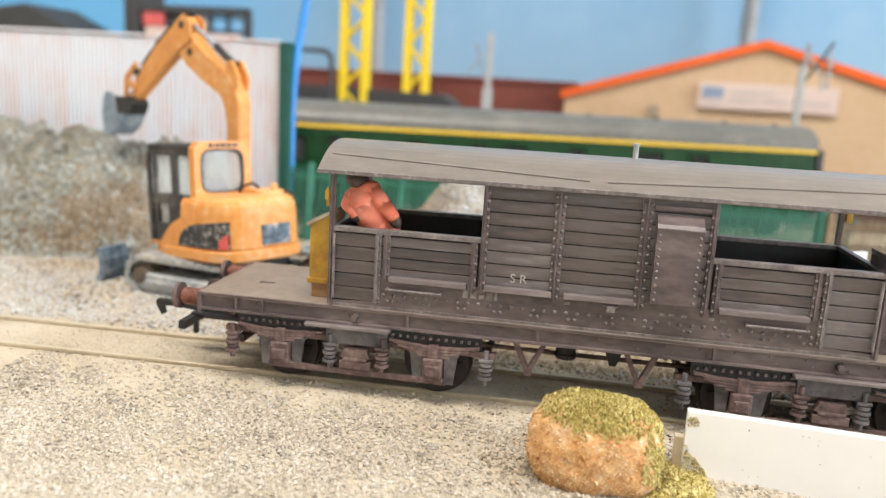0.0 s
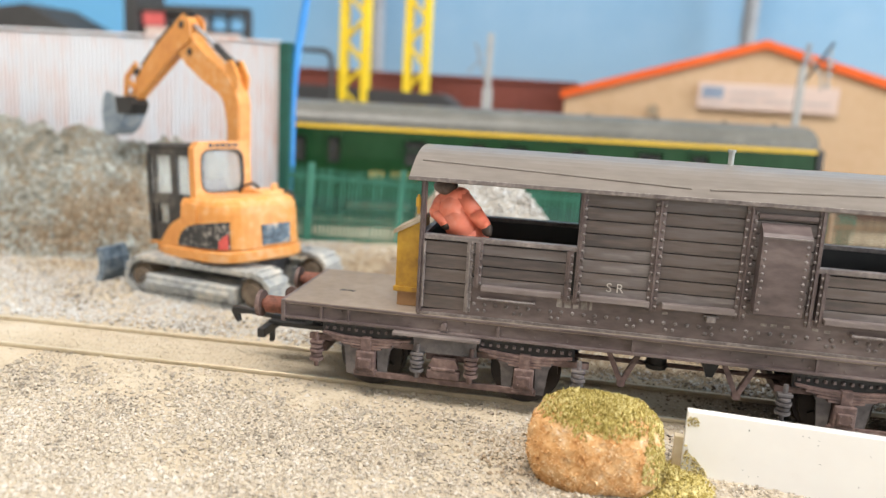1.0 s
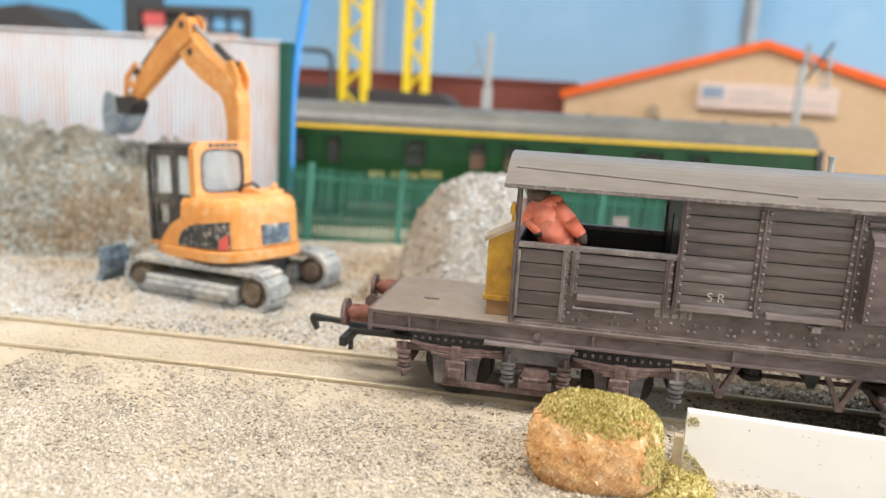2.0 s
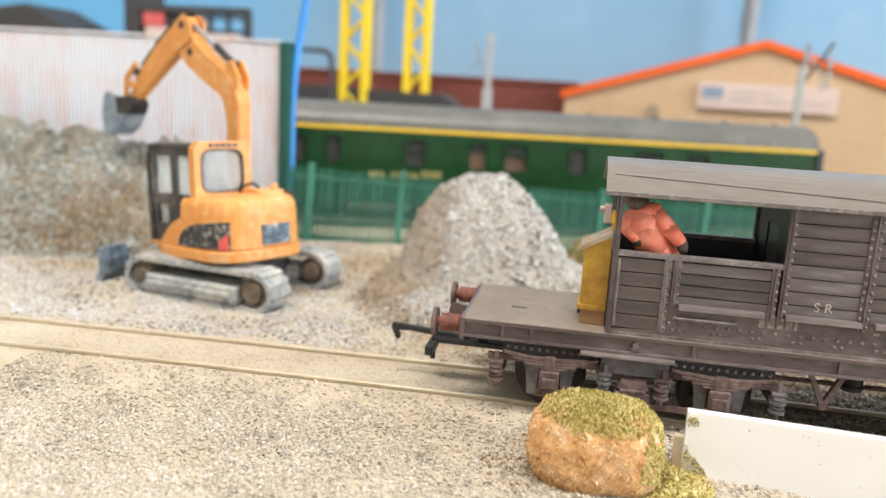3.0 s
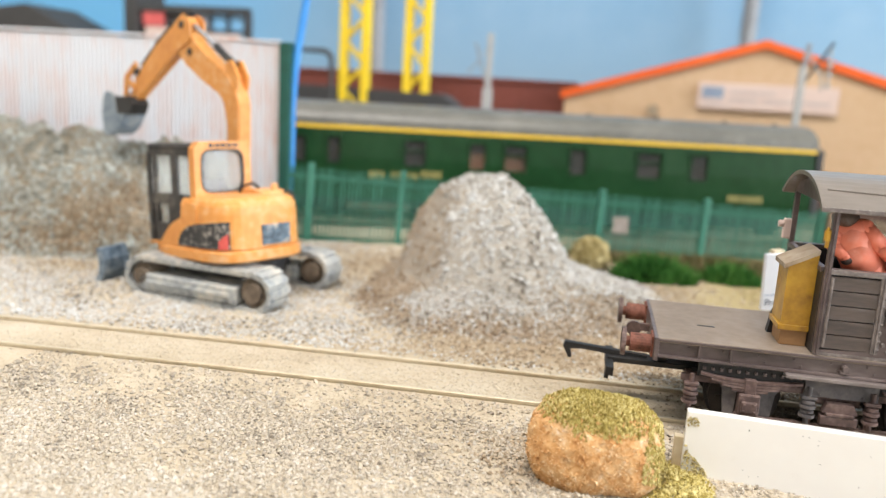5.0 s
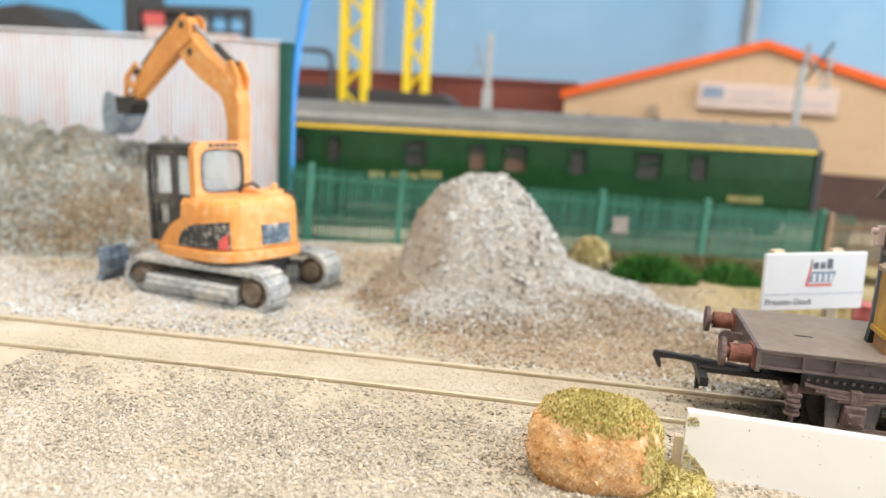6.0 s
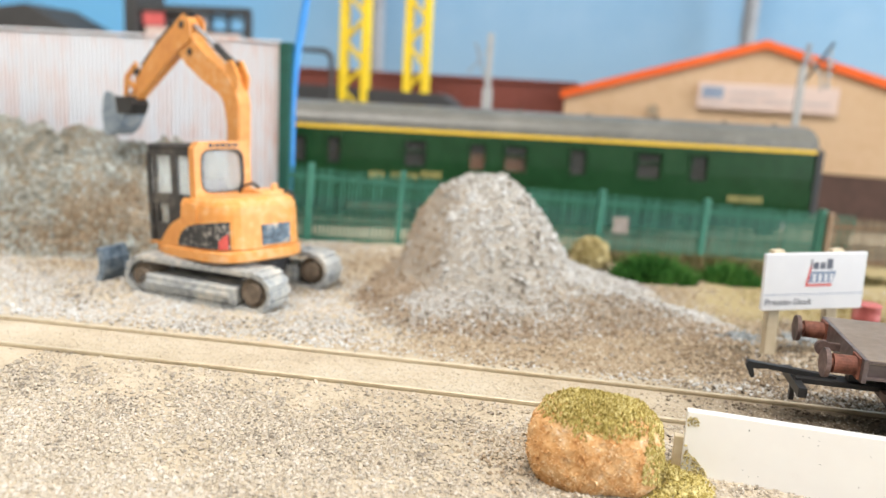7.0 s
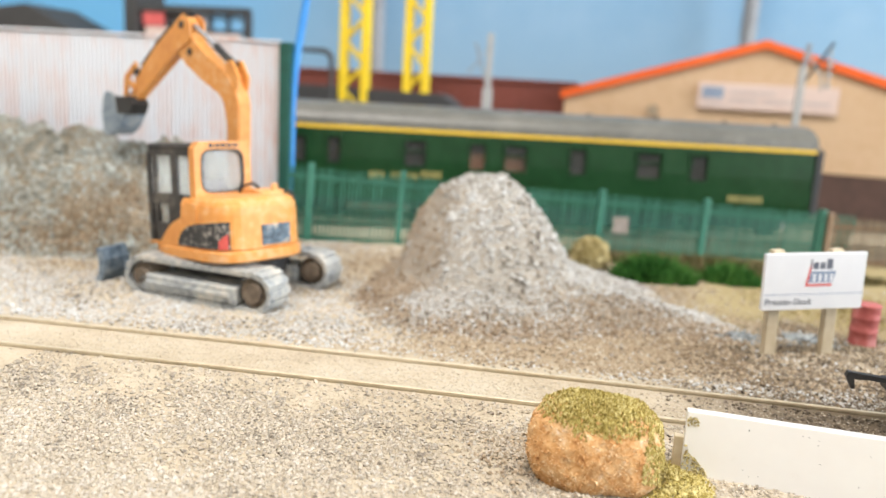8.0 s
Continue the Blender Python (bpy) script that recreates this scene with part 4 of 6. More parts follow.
def excavator():
    ex = thing("excavator", "orange-yellow model excavator with dusty tracks and raised boom", "excavator", x=-99.0, y=70, z=-3, rz=0)
    # undercarriage, turned a little from the upper works

    def under(bm):
        bmesh.ops.rotate(bm, verts=bm.verts, cent=(0, 0, 0), matrix=Matrix.Rotation(radians(-11), 3, "Z"))
        return bm

    for yy in (-15.5, 15.5):
        x0, x1, r, w = -17.0, 20.5, 5.4, 4.8
        bm = B()
        path = []
        for i in range(13):
            a = -math.pi / 2 + math.pi * i / 12
            path.append((x1 + r * math.cos(a), r + r * math.sin(a)))
        for i in range(13):
            a = math.pi / 2 + math.pi * i / 12
            path.append((x0 + r * math.cos(a), r + r * math.sin(a)))
        inner = [(p[0] * 0.965, r + (p[1] - r) * 0.80) for p in path]
        n = len(path)
        rows = []
        for k, (ring, y) in enumerate(((path, yy - w), (path, yy + w), (inner, yy + w), (inner, yy - w))):
            rows.append([bm.verts.new((p[0], y, p[1])) for p in ring])
        for k in range(4):
            a, b = rows[k], rows[(k + 1) % 4]
            for i in range(n):
                j = (i + 1) % n
                bm.faces.new((a[i], a[j], b[j], b[i]))
        track = part("crawler_track", under(bm), TRACKM, ex, "dusty dark rubber crawler track")
        # shoes round the loop
        length = [0]
        for i in range(n):
            j = (i + 1) % n
            length.append(length[-1] + math.dist(path[i], path[j]))
        count = 38
        for c in range(count):
            s = length[-1] * c / count
            i = max(k for k in range(n) if length[k] <= s)
            j = (i + 1) % n
            t = (s - length[i]) / max(1e-6, length[i + 1] - length[i])
            px, pz = path[i][0] + t * (path[j][0] - path[i][0]), path[i][1] + t * (path[j][1] - path[i][1])
            ang = math.atan2(path[j][1] - path[i][1], path[j][0] - path[i][0])
            bm = B()
            box(bm, -0.95, 0.95, -w - 0.2, w + 0.2, -0.45, 0.35)
            bmesh.ops.rotate(bm, verts=bm.verts, cent=(0, 0, 0), matrix=Matrix.Rotation(-ang, 3, "Y"))
            bmesh.ops.translate(bm, verts=bm.verts, vec=(px, yy, pz))
            part("shoe", under(bm), TRACKM, track)
        bm = B()
        box(bm, -17.5, 15.5, yy - w - 0.5, yy + w + 0.5, 1.3, 6.3, 0.7)
        box(bm, -15, 13.5, yy - w - 0.9, yy + w + 0.9, 3.0, 4.6, 0.4)
        part("track_frame", under(bm), TRACKM, ex)
        for px, rr in ((x0, 3.6), (x1, 4.4)):
            bm = B()
            rod(bm, (px, yy - w + 1.2, r), (px, yy + w - 1.2, r), rr, n=20)
            rod(bm, (px, yy - w - 0.5, r), (px, yy + w + 0.5, r), rr * 0.62, rr * 0.62, n=20)
            part("sprocket", under(bm), SPROCKET, ex, "brown dusty drive sprocket")
        for px in (-11, -5.5, 0, 5.5, 11):
            bm = B()
            rod(bm, (px, yy - w + 0.3, 1.6), (px, yy + w - 0.3, 1.6), 1.5, n=12)
            part("roller", under(bm), DUSTY, ex)
    bm = B()
    box(bm, -12, 12, -13, 13, 4, 9, 1)
    rod(bm, (0, 0, 8), (0, 0, 11), 11, n=28)
    part("undercarriage", under(bm), DUSTY, ex)
    # dozer blade at the far end of the tracks
    bm = B()
    prism(bm, [(-37.6, 0.2), (-35.0, 0.2), (-33.8, 3), (-33.6, 7), (-35.0, 10.2), (-36.8, 10.2), (-35.6, 7), (-35.8, 3)], "y", -17, -6.5)
    box(bm, -34.5, -14, -9, -6, 3, 5.4)
    part("dozer_blade", under(bm), NAVY, ex, "worn blue-grey dozer blade")

    # upper works in their own frame: x forward, y to the machine's left, dipping a little to the front
    def upper(bm, dip=4.5):
        bmesh.ops.rotate(bm, verts=bm.verts, cent=(0, 0, 30), matrix=Matrix.Rotation(radians(150), 3, "Z") @ Matrix.Rotation(radians(dip), 3, "Y"))
        return bm

    def plan(grow, n=64):
        pts = []
        for i in range(n):
            a = 6.28318 * (i + 0.5) / n
            c, s = math.cos(a), math.sin(a)
            q = 3.8
            rr = 1 / ((abs(c) / (19.6 + grow)) ** q + (abs(s) / (15.1 + grow)) ** q) ** (1 / q)
            pts.append((rr * c, rr * s + 2.5))
        return pts

    def shell(levels, mat, name, front=99.0):
        bm = B()
        rings = [[bm.verts.new((min(p[0], front), p[1], z)) for p in plan(g)] for z, g in levels]
        bm.faces.new(rings[0][::-1])
        bm.faces.new(rings[-1])
        for a, b in zip(rings, rings[1:]):
            for i in range(len(a)):
                j = (i + 1) % len(a)
                bm.faces.new((a[i], a[j], b[j], b[i]))
        return part(name, upper(bm), mat, ex)

    shell([(11.0, -1.6), (11.2, 0.1), (11.6, 0.6), (14.0, 0.7), (14.3, 0.4), (14.45, -0.5)], EXCAV, "skirt")
    shell([(14.4, -0.5), (14.9, 0.0), (24.5, -0.15), (26.6, -0.35), (28.0, -0.9), (28.8, -2.0), (29.2, -4.5)], EXCAV, "engine_cover", 1.0)
    bm = B()
    prism(bm, [(-15.5, 28.6), (-3, 28.6), (-3, 30.0), (-9, 30.4), (-13.5, 29.8)], "y", -8.5, 1.0)
    bmesh.ops.bevel(bm, geom=list(bm.edges), offset=0.4, segments=2, affect="EDGES")
    part("bonnet", upper(bm), EXCAV, ex, "pale dusty bonnet lid")
    bm = B()
    box(bm, 3.1, 17, -10.8, -4.6, 14.5, 24, 1.6)
    part("tank_cover", upper(bm), EXCAV, ex)
    # side panel that arches up under the cab door, with a printed grille
    arch = [(11.6, 15.4), (10.3, 17.0), (8.6, 18.6), (6.8, 20.1), (4.7, 21.4), (2.6, 22.3), (0.3, 23.0), (-2.0, 23.8)]
    bm = B()
    prism(bm, [(-7.0, 14.5), (17.8, 14.5), (17.6, 15.0), (13.0, 15.1)] + arch + [(-2.4, 27.6), (-7.0, 27.0)], "y", 14.8, 17.68)
    part("side_panel", upper(bm), EXCAV, ex)

    def wrapped(x_from, x_to, low, high, grow):
        """A thin print that follows the rounded body from its side to its rear."""
        pts = [p for p in plan(grow, 240) if p[1] > 6 and x_to <= p[0] <= x_from]
        back = [p for p in plan(grow - 0.5, 240) if p[1] > 6 and x_to <= p[0] <= x_from]
        k = min(len(pts), len(back))
        bm = B()
        front = [(bm.verts.new((p[0], p[1], low(p[0]))), bm.verts.new((p[0], p[1], high(p[0])))) for p in pts[:k]]
        rear = [(bm.verts.new((p[0], p[1], low(p[0]))), bm.verts.new((p[0], p[1], high(p[0])))) for p in back[:k]]
        for a, b, c, d in zip(front, front[1:], rear, rear[1:]):
            bm.faces.new((a[0], b[0], b[1], a[1]))
            bm.faces.new((c[0], c[1], d[1], d[0]))
            bm.faces.new((a[1], b[1], d[1], c[1]))
            bm.faces.new((a[0], c[0], d[0], b[0]))
        return bm

    def grille_top(x):
        return float(np.interp(-x, [-2.6, -1.6, -0.2, 1.6, 3.8, 6.6, 17], [15.6, 17.5, 19.0, 20.2, 21.0, 21.6, 22.6]))

    part("side_grille_print", upper(wrapped(2.6, -17.6, lambda x: 15.0, grille_top, 0.22)), GRILLE, ex, "black printed side grille")
    part("red_stripe", upper(wrapped(-14.6, -17.7, lambda x: 15.0, lambda x: 17.0 - 0.9 * (x + 14.6), 0.34)), REDPRINT, ex)
    bm = B()
    box(bm, -19.95, -18.8, -4.6, 5.2, 15.4, 21.2, 0.3)
    part("rear_grille", upper(bm), GRILLE_BLUE, ex, "blue-black rear radiator grille")
    # cab: an orange rear hoop round a rounded window, black front half
    cx0, cx1, cy0, cy1, z0, z1 = -4.4, 20.0, -3.2, 15.8, 14.5, 43.6

    def rounded(y0, y1, lo, hi, n=32, q=5.0):
        pts = []
        for i in range(n):
            a = 6.28318 * (i + 0.5) / n
            c, s = math.cos(a), math.sin(a)
            k = 1 / (abs(c) ** q + abs(s) ** q) ** (1 / q)
            pts.append(((y0 + y1) / 2 + k * c * (y1 - y0) / 2, (lo + hi) / 2 + k * s * (hi - lo) / 2))
        return pts

    def ring_frame(outer, inner, xa, xb):
        bm = B()
        loops = [[bm.verts.new((x, p[0], p[1])) for p in ring] for ring, x in ((outer, xa), (outer, xb), (inner, xb), (inner, xa))]
        n = len(outer)
        for k in range(4):
            a, b = loops[k], loops[(k + 1) % 4]
            for i in range(n):
                j = (i + 1) % n
                bm.faces.new((a[i], a[j], b[j], b[i]))
        return bm

    hole = rounded(cy0 + 2.5, cy1 - 2.0, 29.6, 42.0)
    hoop = part("rear_hoop", upper(ring_frame(rounded(cy0, cy1, 24.5, z1 + 0.6, q=12.0), hole, cx0, cx0 + 2.6)), EXCAV, ex, "orange cab rear frame")
    part("window_seal", upper(ring_frame(hole, rounded(cy0 + 3.0, cy1 - 2.5, 30.1, 41.5), cx0 - 0.12, cx0 + 1.2)), DUSTY, hoop)
    bm = B()
    box(bm, cx0 + 2.6, cx1, cy0, cy1, z1 - 2.2, z1, 0.8)
    part("cab_roof", upper(bm), DUSTY, ex, "dusty black cab roof")
    bm = B()
    box(bm, cx0 + 2.6, cx1 - 1.2, cy1 - 0.9, cy1 + 0.25, 26.0, 29.2, 0.1)
    door = part("cab_door", upper(bm), DUSTY, ex, "black cab door with tall panes")
    for nm, c, d, lo, hi in (("pillar", cx1 - 1.8, cx1, z0, z1 - 2.2), ("pillar", cx1 - 4.8, cx1 - 3.4, z0, z1 - 2.2), ("pillar", 4.2, 7.2, 25.5, z1 - 2.2), ("lower_panel", -1.6, 9.4, 19.0, 26.2), ("kick_panel", 9.2, cx1 - 3.4, 14.6, 20.6)):
        part(nm, upper(box(B(), c, d, cy1 - 1.0, cy1 + 0.35, lo, hi, 0.15)), DUSTY, door)
    part("top_rail", upper(box(B(), cx0 + 2.6, cx1 - 1.2, cy1 - 0.9, cy1 + 0.25, z1 - 3.4, z1 - 2.0, 0.1)), DUSTY, door)
    bm = B()
    box(bm, cx1 - 1.2, cx1, cy0, cy0 + 1.6, z0, z1 - 2)
    box(bm, cx1 - 1.2, cx1, cy0, cy1 - 1.1, z0, z0 + 4)
    box(bm, cx0 + 2.6, cx1 - 1.2, cy0, cy0 + 1.2, z0, 28)
    box(bm, cx0, cx1 - 1.3, cy0 + 1.2, cy1 - 1.1, z0 - 0.8, z0 + 0.4)
    part("cab_frame", upper(bm), DUSTY, ex)
    for nm, args in (("rear_pane", (cx0 + 0.7, cx0 + 1.0, cy0 + 2.6, cy1 - 2.1, 29.7, 41.9)), ("side_pane", (cx0 + 2.6, cx1 - 1.8, cy1 - 0.5, cy1 - 0.2, 29.2, z1 - 3.4)), ("front_pane", (cx1 - 0.7, cx1 - 0.4, cy0 + 1.6, cy1 - 1.2, z0 + 4, z1 - 2.2)), ("far_pane", (cx0 + 2.6, cx1 - 1.2, cy0 + 0.4, cy0 + 0.7, 28, z1 - 2.2))):
        bm = B()
        box(bm, *args)
        pane = part(nm, upper(bm), PANE, ex)
        pane.visible_shadow = False
    bm = B()
    box(bm, cx0 + 6, cx0 + 13, cy0 + 5, cy1 - 5, z0 + 0.4, 22, 0.8)
    box(bm, cx0 + 5, cx0 + 7.5, cy0 + 5, cy1 - 5, 21, 33, 0.8)
    part("driver_seat", upper(bm), DUSTY, ex)
    bm = B()
    for y in (1.2, 3.4, 5.4, 7.3, 9.4):
        box(bm, cx0 - 0.12, cx0 + 0.2, y, y + 1.5, 42.5, 43.5)
    part("name_bars", upper(bm), BLACK, ex)
    bm = B()
    rod(bm, (-12, -5.5, 29.6), (-12, -5.5, 32.0), 1.1, 0.9)
    part("filler_cap", upper(bm), EXCAV, ex)
    ob = tube("grab_rail", [(-4.0, 1.5, 29), (-5, 0.5, 31.4), (-7, -1.6, 32.6), (-8, -3.2, 31.0)], 0.45, BLACK, ex)
    ob.matrix_basis = pose(0, 0, 0, 0, 0, 150)
    ob = tube("grab_rail", [(-14, -6.5, 29), (-15, -7.5, 31), (-16, -8.5, 30.6), (-17, -9, 28.5)], 0.45, BLACK, ex)
    ob.matrix_basis = pose(0, 0, 0, 0, 0, 150)

    # boom, stick and bucket lie in one upright plane
    by, bw = -9.0, 2.4

    def upright(bm):
        return upper(bm, 0.0)

    def slab(pts, y0, y1, mat, name, label=""):
        bm = B()
        prism(bm, pts, "y", y0, y1)
        bmesh.ops.bevel(bm, geom=list(bm.edges), offset=0.35, segments=2, affect="EDGES")
        return part(name, upright(bm), mat, ex, label)

    boom = slab([(7.0, 22), (12.6, 22), (12.8, 47.8), (13.3, 51.5), (14.6, 55.3), (16.9, 57.4), (28.5, 61.6), (36.0, 66.2), (41.5, 70.5), (42.0, 75.0), (38.5, 77.5), (33.0, 76.0), (30.5, 72.4), (23.8, 68.7), (12.5, 63.2), (8.8, 59.5), (7.0, 54.5)], by - bw, by + bw, EXCAV, "boom")
    stick = slab([(33.2, 78.6), (36.5, 80.7), (41.1, 79.4), (45.5, 76.9), (53.1, 72.0), (60.5, 66.4), (66.6, 61.4), (70.6, 56.0), (71.8, 53.0), (67.0, 52.6), (63.9, 55.2), (55.3, 60.6), (46.4, 66.8), (40.6, 69.4), (35.5, 74.0)], by - bw + 0.7, by + bw - 0.7, EXCAV, "stick")
    bm = B()
    for d in (-1, 1):
        prism(bm, [(31.6, 74.0), (33.5, 72.4), (41.0, 69.5), (43.0, 72.5), (41.0, 78.6), (36.0, 81.4), (32.4, 79.6)], "y", by + d * (bw + 0.45), by + d * bw)
    part("knuckle_plate", upright(bm), EXCAV, ex)
    bm = B()
    rod(bm, (12.2, by, 66.0), (22.0, by, 71.6), 1.15)
    part("boom_ram", upright(bm), DUSTY, ex, "black hydraulic ram barrel")
    bm = B()
    rod(bm, (22.0, by, 71.6), (33.4, by, 77.8), 0.75)
    part("ram_rod", upright(bm), GREY_PAINT, ex, "grey steel ram rod")
    bm = B()
    for d in (-1, 1):
        prism(bm, [(8.0, 58.8), (14.5, 63.6), (13.0, 67.4), (11.0, 67.4), (7.6, 62.5)], "y", by + d * 2.2, by + d * 1.3)
    part("ram_bracket", upright(bm), EXCAV, ex)
    bm = B()
    rod(bm, (43.5, by, 79.2), (56, by, 71.8), 1.1)
    rod(bm, (56, by, 71.8), (66.0, by, 64.6), 0.7)
    part("bucket_ram", upright(bm), DUSTY, ex)
    bm = B()
    for y in (by - bw - 0.4, by + bw + 0.4):
        rod(bm, (36.8, y - 0.3, 78), (36.8, y + 0.3, 78), 1.3)
        rod(bm, (32.6, y - 0.3, 69.6), (32.6, y + 0.3, 69.6), 1.1)
    rod(bm, (66.0, by - 2.6, 62.4), (66.0, by + 2.6, 62.4), 1.3)
    part("pivot_pins", upright(bm), DUSTY, ex)
    bm = B()
    for d in (-2.1, 2.1):
        beam(bm, (66.0, by + d, 64.8), (73.0, by + d, 60.0), 0.9, 2.2)
        beam(bm, (73.0, by + d, 60.0), (73.6, by + d, 52.5), 0.9, 2.2)
        beam(bm, (67.5, by + d, 56.6), (73.0, by + d, 60.0), 0.8, 1.8)
    part("bucket_link", upright(bm), EXCAV, ex)
    # open bucket, its mouth turned away from the machine
    outer = [(73.0, 52.6), (70.2, 50.4), (71.6, 47.0), (74.4, 43.6), (77.6, 41.0), (81.5, 39.4), (86.0, 39.0)]
    inner = [(85.6, 40.0), (81.8, 40.5), (78.3, 42.0), (75.2, 44.4), (72.8, 47.4), (71.6, 50.2), (73.4, 51.6)]
    bm = B()
    prism(bm, outer + inner, "y", by - 3.6, by + 3.6)
    cheek = outer + [(87.4, 46.0), (86.6, 52.0), (84.0, 55.0), (78.0, 54.0)]
    for d in (-1, 1):
        prism(bm, cheek, "y", by + d * 4.1, by + d * 3.55)
    bucket = part("bucket", upright(bm), STEELBLUE, ex, "worn blue-grey digging bucket")
    bm = B()
    prism(bm, [(67.6, 47.6), (76.0, 47.5), (77.5, 53.4), (68.0, 53.8), (65.4, 51.4)], "y", by - 2.0, by + 4.3)
    part("bucket_hinge", upright(bm), BLACK, bucket)
    for y in (-3.0, -1.0, 1.0, 3.0):
        bm = B()
        prism(bm, [(85.4, 39.0), (85.6, 40.1), (89.4, 41.0)], "y", by + y - 0.7, by + y + 0.7)
        part("bucket_tooth", upright(bm), STEELBLUE, bucket)


excavator()

# ---- sign, drum, bushes ----


def yard_sign():
    s = thing("yard_sign", "white printed sign board on two pale wooden posts", "sign", x=63.5, y=60.5, z=-3, rz=18)
    s.matrix_basis = pose(0.0635, 0.0605, -0.0038, 0, -2.6, 18)
    part("board", box(B(), -13.8, 13.9, -0.6, 0.6, 13.5, 28.2, 0.12), SIGN_WHITE, s)
    for x in (-9.6, 6.6):
        part("post", box(B(), x - 1.6, x + 1.6, 0.6, 2.8, -1, 28.8, 0.2), PALE_WOOD, s)
    f = -0.66
    words("lettering", "Preston Dock", 2.3, INK, s, pose(-13.2 * MM, f * MM, 14.9 * MM, 90, 0, 0), 0.03)
    part("rule_line", box(B(), -13.6, 13.7, f, f + 0.1, 17.5, 17.66), INK_BLUE, s)
    # the mark in the middle as plain shapes
    mx, mz = 1.4, 0.7
    for a, b, top in ((-2.9, -2.5, 2.6), (-2.1, -0.7, 1.7), (-0.3, 1.1, 1.7), (1.5, 3.1, 2.6)):
        part("mark_bar", box(B(), mx + a, mx + b, f, f + 0.1, mz + 23.4, mz + 23.4 + top), INK, s)
    bm = B()
    prism(bm, [(mx - 3.2, mz + 19.9), (mx + 3.5, mz + 19.9), (mx + 4.2, mz + 22.8), (mx - 2.5, mz + 22.8)], "y", f, f + 0.1)
    part("mark_panel", bm, INK_BLUE, s)
    for x in (-2.0, -0.4, 1.2, 2.7):
        part("mark_stripe", box(B(), mx + x, mx + x + 0.7, f - 0.05, f + 0.02, mz + 20.2, mz + 22.1), SIGN_WHITE, s)
    bm = B()
    prism(bm, [(mx - 4.0, mz + 18.9), (mx + 3.2, mz + 18.9), (mx + 3.4, mz + 19.5), (mx - 3.3, mz + 19.5), (mx - 2.4, mz + 24.6), (mx - 2.9, mz + 24.6)], "y", f, f + 0.1)
    part("mark_line", bm, INK_RED, s)
    d = thing("oil_drum", "small red oil drum on the ground", "drum", x=82.6, y=77, z=-3)
    bm = B()
    prof = [(3.5, 0), (3.7, 0.4), (3.5, 0.8), (3.5, 3.6), (3.7, 4.0), (3.5, 4.4), (3.5, 7.4), (3.7, 7.8), (3.5, 8.2), (3.5, 11), (3.7, 11.4), (3.4, 11.6)]
    n = 24
    rings = [[bm.verts.new((r * math.cos(6.28318 * i / n), r * math.sin(6.28318 * i / n), z)) for i in range(n)] for r, z in prof]
    bm.faces.new(rings[0][::-1])
    bm.faces.new(rings[-1])
    for a, b in zip(rings, rings[1:]):
        for i in range(n):
            bm.faces.new((a[i], a[(i + 1) % n], b[(i + 1) % n], b[i]))
    smooth(part("body", bm, DRUM_RED, d))


yard_sign()


def blades(name, label, category, cx, cy, rx, ry, count, h, mat):
    a, r = rng.random(count) * 6.283, np.sqrt(rng.random(count))
    x, y = cx + rx * r * np.cos(a), cy + ry * r * np.sin(a)
    z = ground_z(x, y) - 0.3
    hh = h * (0.5 + 0.7 * rng.random(count)) * (1.1 - 0.7 * r)
    d = rng.random(count) * 6.283
    lx, ly = rng.normal(0, 0.35, count) * hh, rng.normal(0, 0.35, count) * hh
    w = 0.28
    p = np.stack([x, y, z], -1)
    o = np.stack([np.cos(d) * w, np.sin(d) * w, 0 * d], -1)
    tip = p + np.stack([lx, ly, hh], -1)
    mid = p + np.stack([lx * 0.35, ly * 0.35, hh * 0.55], -1)
    v = np.stack([p - o, p + o, mid + o * 0.8, mid - o * 0.8, tip], 1).reshape(-1, 3)
    i = 5 * np.arange(count)[:, None]
    f = [tuple(q) for q in (i + np.array([[0, 1, 2, 3]])).tolist()] + [tuple(q) for q in (i + np.array([[3, 2, 4]])).tolist()]
    data = bpy.data.meshes.new(name)
    data.from_pydata((v * MM).tolist(), [], f)
    data.materials.append(mat)
    return tagged(new(name, data), label, category, kind="stuff")


blades("grass_tuft", "vivid green static grass tuft by the fence", "grass", 31, 133, 15, 8, 3600, 10.5, GRASS)
blades("grass_tuft", "small dark green grass tuft by the fence", "grass", 59, 140, 11, 6, 1700, 8.5, GRASS)
blades("grass_tuft", "olive weeds along the foot of the fence", "grass", 60, 164, 62, 14, 5200, 5.5, WEED)
blades("grass_tuft", "dry low grass on the yard edge", "grass", 84, 120, 26, 30, 1500, 2.6, BUSH)


def bush(x, y, r, label, mat=BUSH, count=900):
    b = thing("bush", label, "bush", x=x, y=y, z=-3)
    bm = B()
    ball(bm, (0, 0, r * 0.8), r * 0.8, 1, 0.9, 0.95, 14, 10)
    for v in bm.verts:
        v.co *= 1 + 0.12 * noise.noise(v.co * 0.4)
    part("core", bm, mat, b)
    d = rng.standard_normal((count, 3))
    d /= np.linalg.norm(d, axis=1)[:, None]
    d[:, 2] = np.where(d[:, 2] < -0.75, -d[:, 2], d[:, 2])
    rad = r * (0.75 + 0.25 * rng.random(count))
    p = d * rad[:, None] * np.array([1, 0.9, 0.95]) + np.array([0, 0, r * 0.8])
    v, f = grains(p[:, 0], p[:, 1], p[:, 2], 0.6 + 1.3 * rng.random(count), 1.0)
    part_ob = mesh_part("foliage", v, f, mat, b)
    part_ob["kind"] = "stuff"


